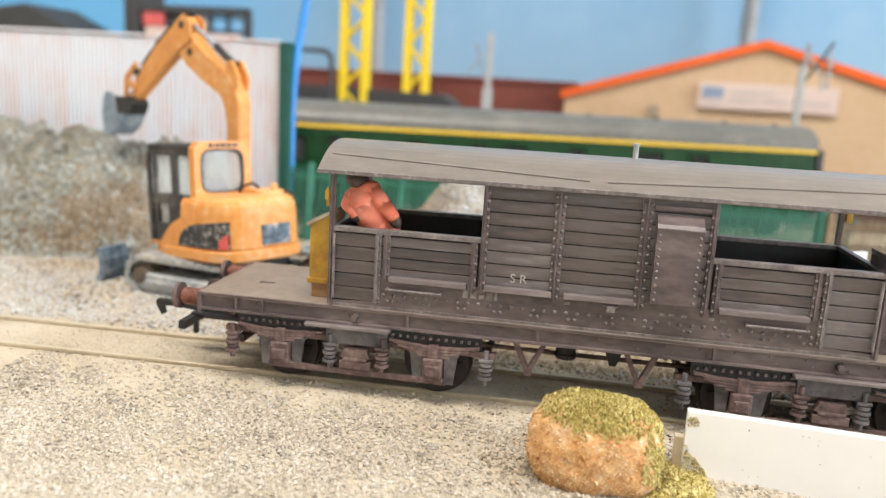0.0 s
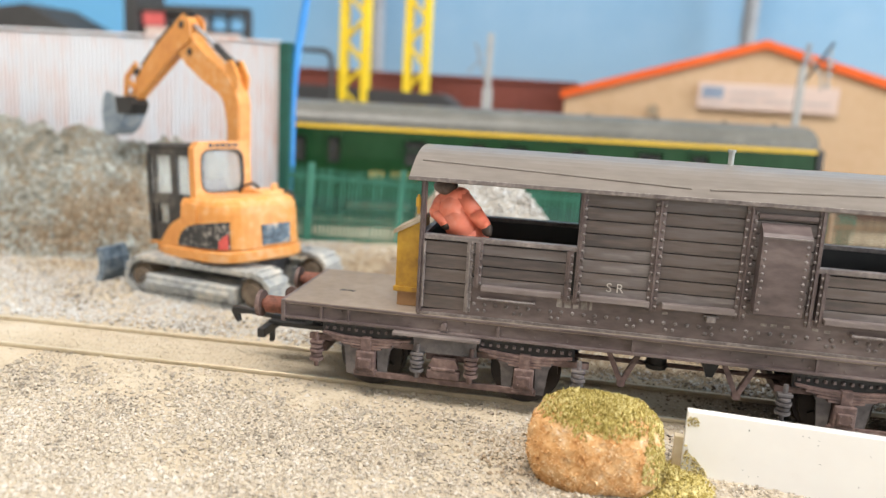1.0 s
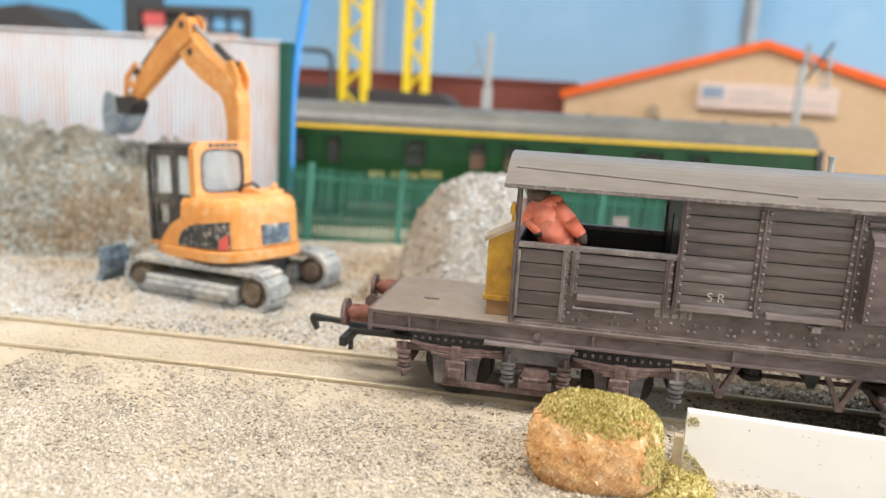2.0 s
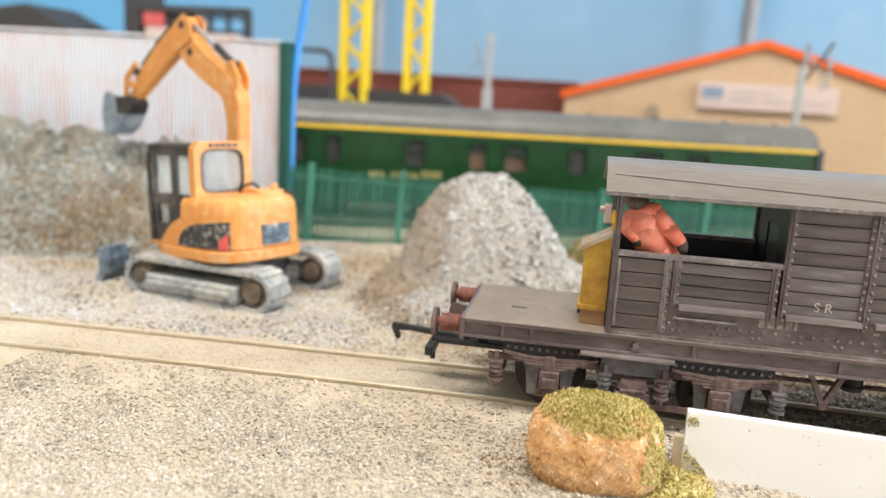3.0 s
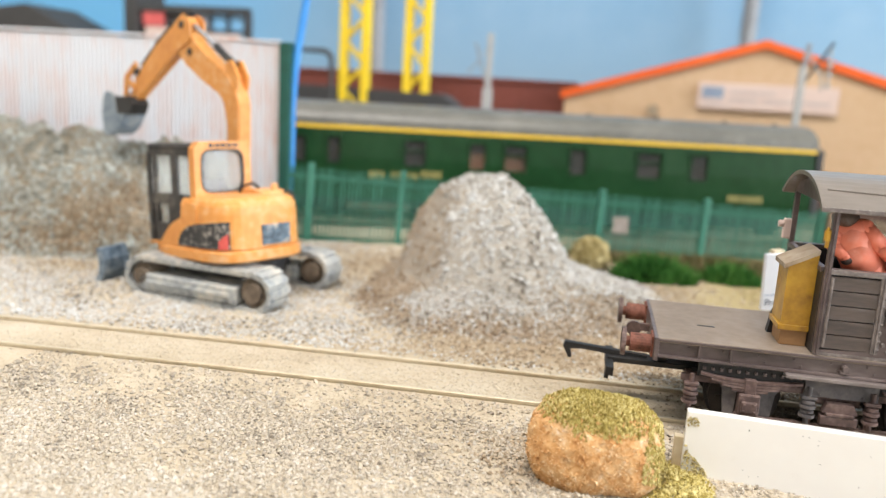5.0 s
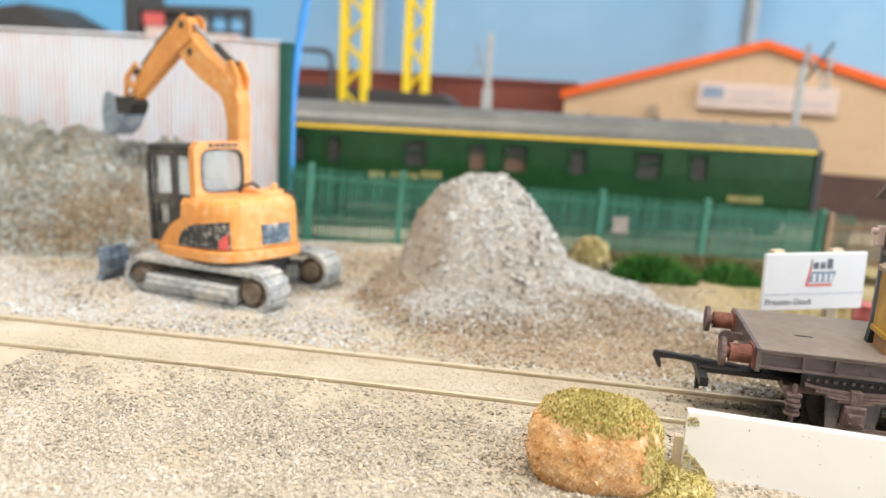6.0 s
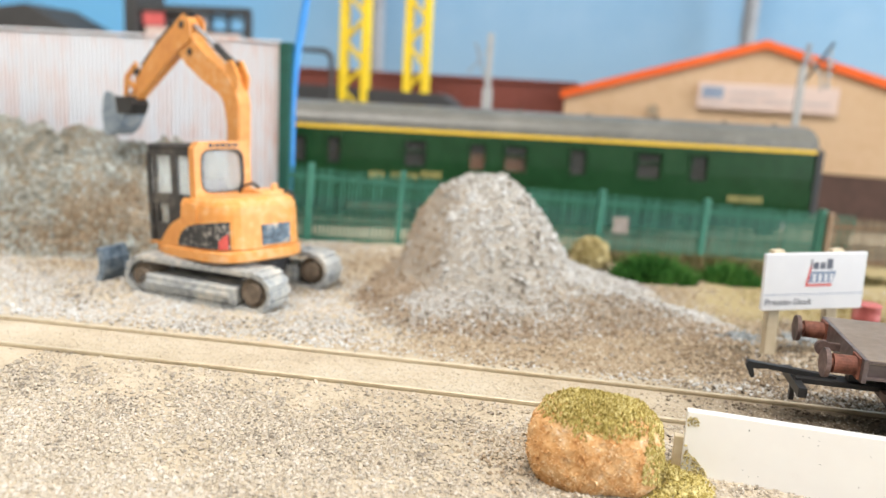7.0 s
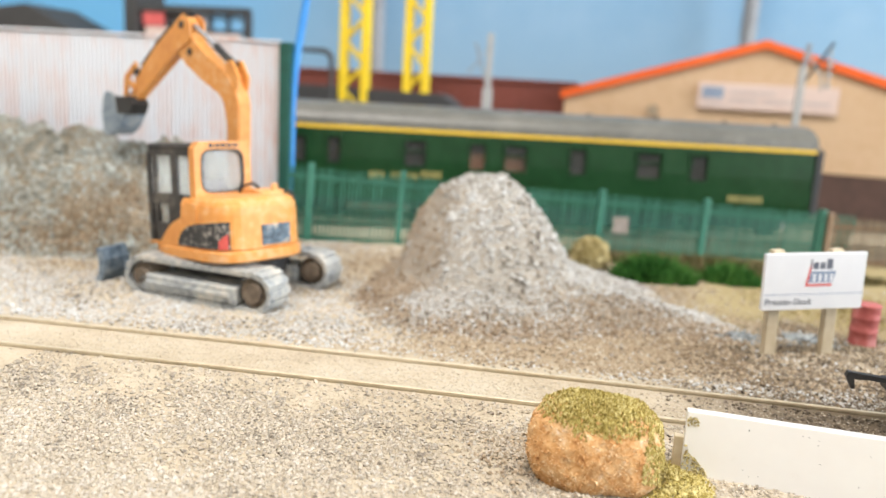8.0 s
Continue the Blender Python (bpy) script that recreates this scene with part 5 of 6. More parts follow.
bush(8.5, 138, 7.4, "round dry yellow-green lichen bush by the fence")
bush(112, 100, 9.0, "olive lichen bush beside the sign")

# ---- foreground stone, white sheet ----


def stone():
    s = thing("mossy_stone", "rounded orange-brown stone with yellow-green moss on top", "stone", x=7.2, y=-22.2, z=-4.4)
    bm = B()
    bmesh.ops.create_icosphere(bm, subdivisions=5, radius=1)

    def surf(d):
        rx, ry, rz = 11.0, 8.0, 8.2
        q = 2.8
        k = (abs(d.x / rx) ** q + abs(d.y / ry) ** q + abs(d.z / rz) ** q) ** (-1 / q)
        k *= 1 + 0.06 * noise.noise(d * 1.7 + Vector((3, 1, 7))) + 0.035 * noise.noise(d * 4.1) + 0.020 * noise.noise(d * 11) + 0.020 * noise.noise(d * 24) + 0.012 * noise.noise(d * 41)
        return d * k + Vector((0.3, 0, 6.9))
    for v in bm.verts:
        v.co = surf(v.co.normalized())
    smooth(part("rock_body", bm, STONE, s))
    d = rng.standard_normal((9000, 3))
    d /= np.linalg.norm(d, axis=1)[:, None]
    pts = np.array([surf(Vector(q)) for q in d])
    v, f = grains(pts[:, 0], pts[:, 1], pts[:, 2], 0.2 + 0.35 * rng.random(len(pts)) ** 2, 1.0)
    tagged(mesh_part("stone_grit", v, f, STONE_GRIT, s, "rough orange grit on the stone"), kind="stuff")
    count = 42000
    d = rng.standard_normal((count, 3))
    d /= np.linalg.norm(d, axis=1)[:, None]
    nz = d[:, 2] + 0.18 * ripple(d[:, 0] * 10, d[:, 1] * 10 + d[:, 2] * 6, 14) + 0.10 * ripple(d[:, 0] * 10, d[:, 2] * 10, 4)
    edge = (d[:, 0] > 0.74) & (d[:, 2] > -0.3) & (ripple(d[:, 1] * 10, d[:, 2] * 10, 8) > -0.5)
    keep = (nz > 0.44 + 0.50 * rng.random(count) ** 1.4) | (edge & (rng.random(count) < 0.6))
    pts = np.array([surf(Vector(q)) for q in d[keep]])
    v, f = grains(pts[:, 0], pts[:, 1], pts[:, 2] + 0.1, 0.2 + 0.4 * rng.random(len(pts)), 2.0)
    mesh_part("moss", v, f, MOSS, s, "yellow-green scatter moss")
    # moss that has crept over the ground beside the stone
    count = 7200
    a, r = rng.random(count) * 6.283, np.sqrt(rng.random(count))
    x, y = 20.5 + 7.0 * r * np.cos(a), -23.0 + 8.5 * r * np.sin(a)
    z = ground_z(x, y) + rng.random(count) * 2.2 * (1.05 - r)
    v, f = grains(x, y, z, 0.25 + 0.5 * rng.random(count), 1.1)
    tagged(mesh_part("ground_moss", v, f, MOSS), "yellow-green scatter moss creeping over the ground", "moss", kind="stuff")


stone()


def white_sheet():
    s = thing("white_sheet", "plain white plastic sheet standing beside the track", "plastic sheet", x=22.6, y=-17.0, z=-3, rz=-5)
    part("panel", box(B(), 0, 62, -1.2, 0.6, -0.5, 11.9, 0.12), WHITE_CARD, s)
    part("support", box(B(), -1.5, 0.6, 0.62, 2.2, -0.8, 6.4, 0.15), PALE_WOOD, s)
    x = rng.uniform(0.2, 4.2, 260)
    z = rng.random(260) ** 2 * 6.0 * (1 - x / 5)
    pts = np.stack([x, -1.3 + 0 * x, z + 0.3], -1)
    k = rng.random(30)
    top = np.stack([0.2 + 1.8 * k, -1.3 + 0 * k, 11.0 - 1.6 * rng.random(30)], -1)
    pts = np.concatenate([pts, top])
    v, f = grains(pts[:, 0], pts[:, 1], pts[:, 2], 0.25 + 0.4 * rng.random(len(pts)), 1.0)
    mesh_part("moss_specks", v, f, BUSH, s)
    sx, sz = rng.uniform(5, 60, 26), rng.uniform(1, 11, 26)
    v, f = grains(sx, -1.22 + 0 * sx, sz, 0.12 + 0.22 * rng.random(26), 1.0)
    mesh_part("dirt_specks", v, f, BLACK, s)


white_sheet()

# ---- brake van ----
VAN_RUN = [(0.0, 0.0), (0.5, 8.8), (1.0, 17.67), (1.5, 26.5), (3.0, 53.58), (3.5, 62.55), (4.0, 71.6), (4.5, 80.75), (6.0, 107.85), (6.5, 116.8), (7.0, 125.85), (7.5, 135.1), (8.0, 144.49)]
MID = 5.0


def van_pose(c):
    return pose(c * MM, track_y(c) * MM, 0, 0, 0, math.degrees(KAPPA * c))


def van_at(t):
    return float(np.interp(t, [r[0] for r in VAN_RUN], [r[1] for r in VAN_RUN]))


def rivet_row(bm, pts, r=0.3):
    for p in pts:
        m = Matrix.Translation(p) @ Matrix.Diagonal((r, r * 0.8, r, 1))
        bmesh.ops.create_icosphere(bm, subdivisions=1, radius=1, matrix=m)


van = thing("brake_van", "weathered dark brown planked railway brake van with open verandas", "brake van")
van.matrix_basis = van_pose(0)
BOGIES = []


def build_van():
    end0, end1 = -71.6, 81.6
    part("deck", box(B(), end0, end1, -14.2, 14.2, 16.5, 17.35, 0.15), DECK, van, "dusty grey-brown end platform deck")
    for s in (-1, 1):
        bm = B()
        box(bm, end0, end1, s * 13.5, s * 12.7, 14.0, 16.5)
        box(bm, end0, end1, s * 14.35, s * 12.4, 16.72, 17.2, 0.08)
        box(bm, end0, end1, s * 14.35, s * 12.4, 13.6, 14.1, 0.08)
        for u in (-64, -58.5, -29, -4, 28, 62, 73):
            box(bm, u - 0.25, u + 0.25, s * 14.1, s * 13.4, 14.1, 16.7)
        bar = part("solebar", bm, IRON, van)
        bm = B()
        for u in np.arange(-66, 78, 6.1):
            rivet_row(bm, [(u, s * 13.55, 15.9), (u + 1.2, s * 13.55, 14.7)], 0.24)
        part("solebar_rivets", bm, IRON, bar)
        for u in (-39.4, 49.4):
            bm = B()
            rod(bm, (u, s * 13.5, 15.4), (u, s * 14.9, 15.4), 0.55, n=10)
            box(bm, u - 0.7, u + 0.7, s * 14.6, s * 13.5, 14.4, 14.9)
            part("lamp_iron", bm, IRON, bar)
        # side plate over the solebar with two rows of rivets
        bm = B()
        prism(bm, [(-45, 17.4), (55, 17.4), (55, 18.3), (45.2, 18.8), (45.2, 23.6), (-35.2, 23.6), (-35.2, 18.8), (-45, 18.3)], "y", s * 13.3, s * 13.95)
        plate = part("side_plate", bm, IRON, van)
        bm = B()
        for u in np.arange(-34.0, 45, 2.05):
            rivet_row(bm, [(u, s * 14.0, 20.3)], 0.42)
        for u in np.arange(-33.2, 45, 6.9):
            rivet_row(bm, [(u, s * 14.0, 19.1), (u + 1.2, s * 14.0, 19.1)], 0.38)
        part("plate_rivets", bm, RIVET, plate)
        part("top_strip", box(B(), -44.8, 54.8, s * 14.15, s * 13.4, 17.36, 17.9, 0.06), RUBBED, van)
        # cabin and veranda walls, each plank its own piece
        wall = part("side_wall", box(B(), -15.2, 25.2, s * 13.2, s * 12.4, 17.4, 43.2), BLACK, van)
        bays = [(-14.9, -2.0, 23.6, 43.0, 8), (-1.5, 13.2, 23.6, 43.0, 8), (14.0, 24.9, 23.6, 43.0, 8)]
        for a, b, lo, hi, n in bays:
            h = (hi - lo) / n
            shared = None
            for i in range(n):
                ob = part("plank", box(B(), a, b, s * 13.9, s * 13.2, 0.0, h - 0.19, 0.07), PLANK, wall) if shared is None else new("plank", shared.data)
                shared = shared or ob
                ob.parent = wall
                ob.matrix_basis = pose(0, random.uniform(-0.05, 0.05) * MM, (lo + i * h) * MM)
        for a, b in ((-44.7, -15.4), (25.4, 54.7)):
            low = part("veranda_wall", box(B(), a, b, s * 13.2, s * 12.5, 17.4, 32.4), BLACK, van, "half-height veranda wall, black inside")
            left = a < 0
            for c, d, lo, n in (((-44.2, -35.6, 18.7, 5), (-35.0, -17.2, 23.6, 4)) if left else ((45.6, 54.2, 18.7, 5), (27.2, 45.0, 23.6, 4))):
                h = (31.9 - lo) / n
                shared = None
                for i in range(n):
                    ob = part("plank", box(B(), c, d, s * 13.9, s * 13.2, 0.0, h - 0.19, 0.07), PLANK, low) if shared is None else new("plank", shared.data)
                    shared = shared or ob
                    ob.parent = low
                    ob.matrix_basis = pose(0, random.uniform(-0.05, 0.05) * MM, (lo + i * h) * MM)
            part("waist_rail", box(B(), a, b, s * 14.25, s * 12.3, 32.0, 32.9, 0.12), RUBBED, low)
        # riveted upright angles
        for u, lo, hi, w in ((-44.6, 17.6, 44, 1.0), (-35.3, 18.6, 32.2, 1.2), (-33.6, 23.6, 32.2, 1.3), (-16.9, 22.6, 32.2, 1.3), (-15.2, 22.2, 43.3, 1.2), (-1.75, 22.4, 43.3, 1.9), (13.6, 22.4, 43.3, 2.0), (25.2, 22.2, 43.3, 1.2), (26.9, 22.6, 32.2, 1.3), (43.6, 23.6, 32.2, 1.3), (45.3, 18.6, 32.2, 1.2), (54.6, 17.6, 44, 1.0)):
            bm = B()
            box(bm, u - w / 2, u + w / 2, s * 14.3, s * 13.2, lo, hi, 0.08)
            box(bm, u - 0.16, u + 0.16, s * 14.75, s * 14.2, lo, min(hi, 43.2), 0.05)
            post = part("post", bm, RUBBED if u in (-35.3, 45.3) else IRON, van)
            if hi - lo < 26:
                bm = B()
                zs = np.arange(lo + 0.8, min(hi, 43) - 0.3, 1.55)
                if w > 1.5:
                    rivet_row(bm, [(u - w * 0.34, s * 14.35, z) for z in zs], 0.38)
                    rivet_row(bm, [(u + w * 0.34, s * 14.35, z) for z in zs], 0.38)
                else:
                    rivet_row(bm, [(u + (0.4 if u < MID else -0.4), s * 14.35, z) for z in zs], 0.38)
                part("post_rivets", bm, RIVET, post)
        for a, b in ((-49.2, -32.2), (41.8, 58.8)):
            part("step_board", box(B(), a, b, s * 15.6, s * 13.2, 12.9, 13.55, 0.1), LEDGE, van)
        # foot ledges and hand rails
        for a, b in ((-32.8, -18.0), (-14.6, -2.1), (0.1, 12.7), (27.6, 42.8)):
            part("foot_ledge", box(B(), a, b, s * 15.4, s * 13.8, 23.2, 24.2, 0.12), LEDGE, van)
        for a, b in ((-33.4, -22.5), (32.4, 43.2)):
            bm = B()
            rod(bm, (a, s * 14.9, 21.6), (b, s * 14.9, 21.6), 0.28, n=10)
            for u in (a + 0.3, b - 0.3):
                rod(bm, (u, s * 13.9, 21.6), (u, s * 15.0, 21.6), 0.3, n=8)
            part("handrail", bm, RUBBED, van)
        for u in (-44.75, 54.75):
            bm = B()
            rod(bm, (u + (0.9 if u < 0 else -0.9), s * 14.8, 19.2), (u + (0.9 if u < 0 else -0.9), s * 14.8, 31.6), 0.26, n=10)
            part("handrail", bm, RUBBED, van)
        # lookout duct
        bm = B()
        prism(bm, [(s * 13.8, 24.4), (s * 16.8, 24.4), (s * 16.8, 38.0), (s * 16.2, 38.7), (s * 13.8, 40.2)], "x", 15.3, 23.3)
        duct = part("lookout_duct", bm, IRON, van, "riveted projecting side lookout")
        bm = B()
        for u in (15.9, 22.7):
            rivet_row(bm, [(u, s * 16.8, z) for z in np.arange(25.1, 37.8, 1.3)], 0.31)
        part("duct_rivets", bm, RIVET, duct)
        part("duct_edge", box(B(), 15.2, 23.4, s * 17.0, s * 16.6, 37.85, 38.15, 0.05), RUBBED, duct)
        part("duct_lintel", box(B(), 14.7, 24.4, s * 14.5, s * 13.8, 41.0, 41.8, 0.08), IRON, van)
        bm = B()
        box(bm, 8.0, 9.6, s * 15.2, s * 14.0, 21.5, 22.7, 0.1)
        rod(bm, (7.5, s * 14.7, 22.6), (10.1, s * 14.7, 22.6), 0.22, n=8)
        part("lamp_bracket", bm, RUBBED, van)
        # brake hangers and cylinder under the floor
        for u in (-5.4, 15.4):
            bm = B()
            beam(bm, (u - 2.9, s * 12.0, 13.6), (u, s * 12.0, 7.3), 1.1, 0.9)
            beam(bm, (u + 2.9, s * 12.0, 13.6), (u, s * 12.0, 7.3), 1.1, 0.9)
            rod(bm, (u, s * 11.4, 7.4), (u, s * 12.6, 7.4), 0.8, n=12)
            part("brake_hanger", bm, BOGIE, van)
    bm = B()
    rod(bm, (1.6, -4, 13), (1.6, -4, 8.4), 2.0, n=20)
    rod(bm, (1.6, -4, 9.4), (1.6, -4, 8.9), 2.3, n=20)
    box(bm, -0.4, 3.6, -5, 3, 11.5, 16.4)
    part("brake_cylinder", bm, BLACK, van)
    bm = B()
    prism(bm, [(8.6, 13.7), (12.2, 13.7), (11.0, 10.2), (9.8, 10.2)], "y", -11.6, -10.9)
    prism(bm, [(8.6, 13.7), (12.2, 13.7), (11.0, 10.2), (9.8, 10.2)], "y", 10.9, 11.6)
    rod(bm, (10.4, -11.6, 10.8), (10.4, 11.6, 10.8), 0.6, n=10)
    part("brake_shaft", bm, BLACK, van)
    for y in (-5.5, 5.5):
        part("floor_beam", box(B(), -70, 80, y - 0.7, y + 0.7, 13.2, 16.5), BLACK, van)
    bm = B()
    rod(bm, (-24, -2.5, 8.6), (34, -2.5, 8.6), 0.5, n=8)
    part("brake_rod", bm, BOGIE, van)
    # cabin ends with doorways, veranda ends
    for u0, u1 in ((-15.2, -14.2), (24.2, 25.2)):
        bm = B()
        box(bm, u0, u1, -12.4, -4.5, 17.4, 43.4)
        box(bm, u0, u1, 4.5, 12.4, 17.4, 43.4)
        prism(bm, [(-12.4, 43.4), (-4.5, 43.4), (-4.5, 38.0), (4.5, 38.0), (4.5, 43.4), (12.4, 43.4), (9, 45.6), (0, 47.4), (-9, 45.6)], "x", u0, u1)
        part("cabin_end", bm, BLACK, van)
        part("cabin_door", box(B(), u0 + 0.25, u1 - 0.25, -4.5, 4.5, 17.4, 38.0), IRON, van)
    for u0, u1 in ((-45.2, -44.4), (54.4, 55.2)):
        part("veranda_end", box(B(), u0, u1, -13.2, 13.2, 17.4, 32.4, 0.1), BLACK, van)
        part("end_rail", box(B(), u0 - 0.2, u1 + 0.2, -12.3, 12.3, 32.0, 32.9, 0.12), IRON, van)
        part("end_arch", prism(B(), [(-14, 43.4), (14, 43.4), (12, 45.6), (0, 47.6), (-12, 45.6)], "x", u0, u1), IRON, van)
    part("floor", box(B(), -44.4, 54.4, -12.5, 12.5, 17.36, 17.9), BLACK, van)
    # arched roof
    bm = B()
    n = 24
    top = [(15.0 * math.sin(radians(-90 + 180 * i / n)), 0) for i in range(n + 1)]
    top = [(y, 43.6 + 5.0 * (1 - abs(y / 15.0) ** 2.3)) for y, _ in top]
    under = [(y * 0.985, z - 0.75) for y, z in reversed(top)]
    prism(bm, top + under, "x", -47.4, 57.4)
    roof = part("roof", bm, ROOF, van, "dusty grey-brown arched roof")
    def on_roof(u, y):
        return (u, y, 43.6 + 5.0 * (1 - abs(y / 15.0) ** 2.3) + 0.08)

    for side in (-1, 1):
        for first, last, y0, y1 in ((-45.8, 3.0, 10.7, 13.2), (6.2, 55.8, 13.2, 10.7)):
            pts = [on_roof(first + (last - first) * i / 16, side * (y0 + (y1 - y0) * i / 16)) for i in range(17)]
            tube("rain_strip", pts, 0.2, ROOF, roof)
    for s in (-1, 1):
        # Strip along the eave that stands in for the edge's highlight.
        part("roof_edge", box(B(), -47.5, 57.5, s * 15.12, s * 14.6, 42.95, 43.7, 0.08), RUBBED, roof, "thin roof edge strip drawn as its highlight")
    part("deck_slot", box(B(), -63.5, -60.3, -3.3, -2.7, 17.3, 17.42), BLACK, van)
    bm = B()
    rod(bm, (11.4, 0, 48.0), (11.4, 0, 51.2), 0.55, n=10)
    rod(bm, (11.4, 0, 51.0), (11.4, 0, 51.5), 0.75, n=10)
    part("roof_pipe", bm, FRAME_GREY, roof)
    # bufferbeams, buffers and couplings at both ends
    for end in (0, 1):
        k = (lambda u: u) if end == 0 else (lambda u: 2 * MID - u)
        part("headstock", box(B(), k(-72.2), k(-71.3), -14.3, 14.3, 12.9, 17.3, 0.12), IRON, van)
        for y in (-11.0, 11.0):
            bm = B()
            rod(bm, (k(-72.1), y, 15.1), (k(-76.4), y, 15.1), 1.75, n=20)
            rod(bm, (k(-76.2), y, 15.1), (k(-77.3), y, 15.1), 1.0, n=16)
            box(bm, k(-72.6), k(-72.1), y - 2.1, y + 2.1, 13.1, 17.1, 0.1)
            buf = part("buffer", bm, RUST, van, "rust-brown round buffer")
            bm = B()
            rod(bm, (k(-77.2), y, 15.1), (k(-78.0), y, 15.1), 2.7, n=24)
            part("buffer_head", bm, BOGIE, buf)
        bm = B()
        beam(bm, (k(-72), 0, 15), (k(-75.5), 0, 15), 0.9, 1.4)
        rod(bm, (k(-75.2), -0.5, 14.6), (k(-75.2), 0.5, 14.6), 1.5, n=14)
        part("drawhook", bm, BOGIE, van)
        bm = B()
        box(bm, k(-58), k(-79.8), -2.2, 2.2, 7.6, 8.7, 0.15)
        box(bm, k(-78.6), k(-80.2), -7.0, 7.0, 6.3, 8.2, 0.15)
        box(bm, k(-79.2), k(-80.1), -0.6, 0.6, 3.4, 6.4, 0.1)
        box(bm, k(-68), k(-70), -1.2, 1.2, 8.6, 13.5)
        bar = part("coupling", bm, BLACK, van, "black plastic coupling")
        bm = B()
        prism(bm, [(k(-72), 9.2), (k(-88.6), 10.4), (k(-88.9), 9.4), (k(-87.6), 7.0), (k(-87.0), 7.2), (k(-87.4), 9.0), (k(-84.8), 9.2), (k(-72), 8.0)], "y", -0.7, 0.7)
        part("coupling_hook", bm, BLACK, bar)
    # yellow locker and lamps on the end platform
    for end in (0, 1):
        k = (lambda u: u) if end == 0 else (lambda u: 2 * MID - u)
        shell = YELLOW_BOX if end == 0 else IRON
        lock = part("locker", prism(B(), [(k(-50.2), 21.2), (k(-45.3), 21.2), (k(-45.3), 34.6), (k(-50.2), 32.0)], "y", -10.2, -3.2), shell, van, "aged yellow end locker" if end == 0 else "brown end locker")
        part("locker_lid", prism(B(), [(k(-50.9), 31.7), (k(-45.3), 34.7), (k(-45.3), 35.5), (k(-50.9), 32.5)], "y", -10.6, -2.8), LID_TAN if end == 0 else LEDGE, lock)
        part("locker_foot", box(B(), k(-49.9), k(-45.3), -9.8, -3.6, 17.35, 20.4, 0.15), TAN if end == 0 else IRON, lock)
        part("locker_band", box(B(), k(-50.6), k(-45.3), -10.5, -2.9, 20.3, 21.3, 0.1), shell, lock)
    bm = B()
    prism(bm, [(-50.5, 17.35), (-46, 17.35), (-46, 27), (-47.5, 27), (-50.0, 21)], "y", -2.4, -0.6)
    part("brake_stand", bm, BLACK, van)
    bm = B()
    rod(bm, (-45.6, -13.9, 37.9), (-45.6, -13.9, 39.6), 0.55, n=12)
    rod(bm, (-45.6, -13.9, 39.6), (-45.6, -13.9, 40.2), 0.35, 0.2, n=10)
    box(bm, -45.8, -45.2, -14.1, -13.7, 36.6, 37.9)
    part("side_lamp", bm, YELLOW_BOX, van, "small brass side lamp")
    bm = B()
    box(bm, -46.6, -44.9, 13.2, 14.3, 33.4, 37.6, 0.3)
    rod(bm, (-46.5, 13.8, 36.4), (-47.5, 13.8, 36.4), 0.7, n=12)
    part("side_lamp", bm, SIGN_PINK, van, "pale pinkish side lamp")
    for y in (-13.7, 13.7):
        bm = B()
        box(bm, 55.3, 56.6, y - 0.6, y + 0.6, 37.6, 40.0, 0.2)
        part("side_lamp", bm, YELLOW_BOX, van, "small brass side lamp")
    # lettering on the near side
    words("lettering", "S R", 2.4, LETTER, van, pose(-10.0 * MM, -13.99 * MM, 25.1 * MM, 90, 0, 0), 0.03)
    x = -18.6
    for w in (1.0, 1.15, 1.0, 1.05, 0.5):
        part("number_bar", box(B(), x, x + w, -14.02, -13.9, 21.3, 22.9), FADED, van)
        x += w + 0.45
    for a, z in ((0.4, 21.9), (17.5, 21.6), (19.2, 21.6), (21.4, 21.6), (26.2, 21.6), (28.2, 21.4)):
        part("small_text_bar", box(B(), a, a + 1.0, -14.0, -13.9, z, z + 0.5), FADED, van)


build_van()


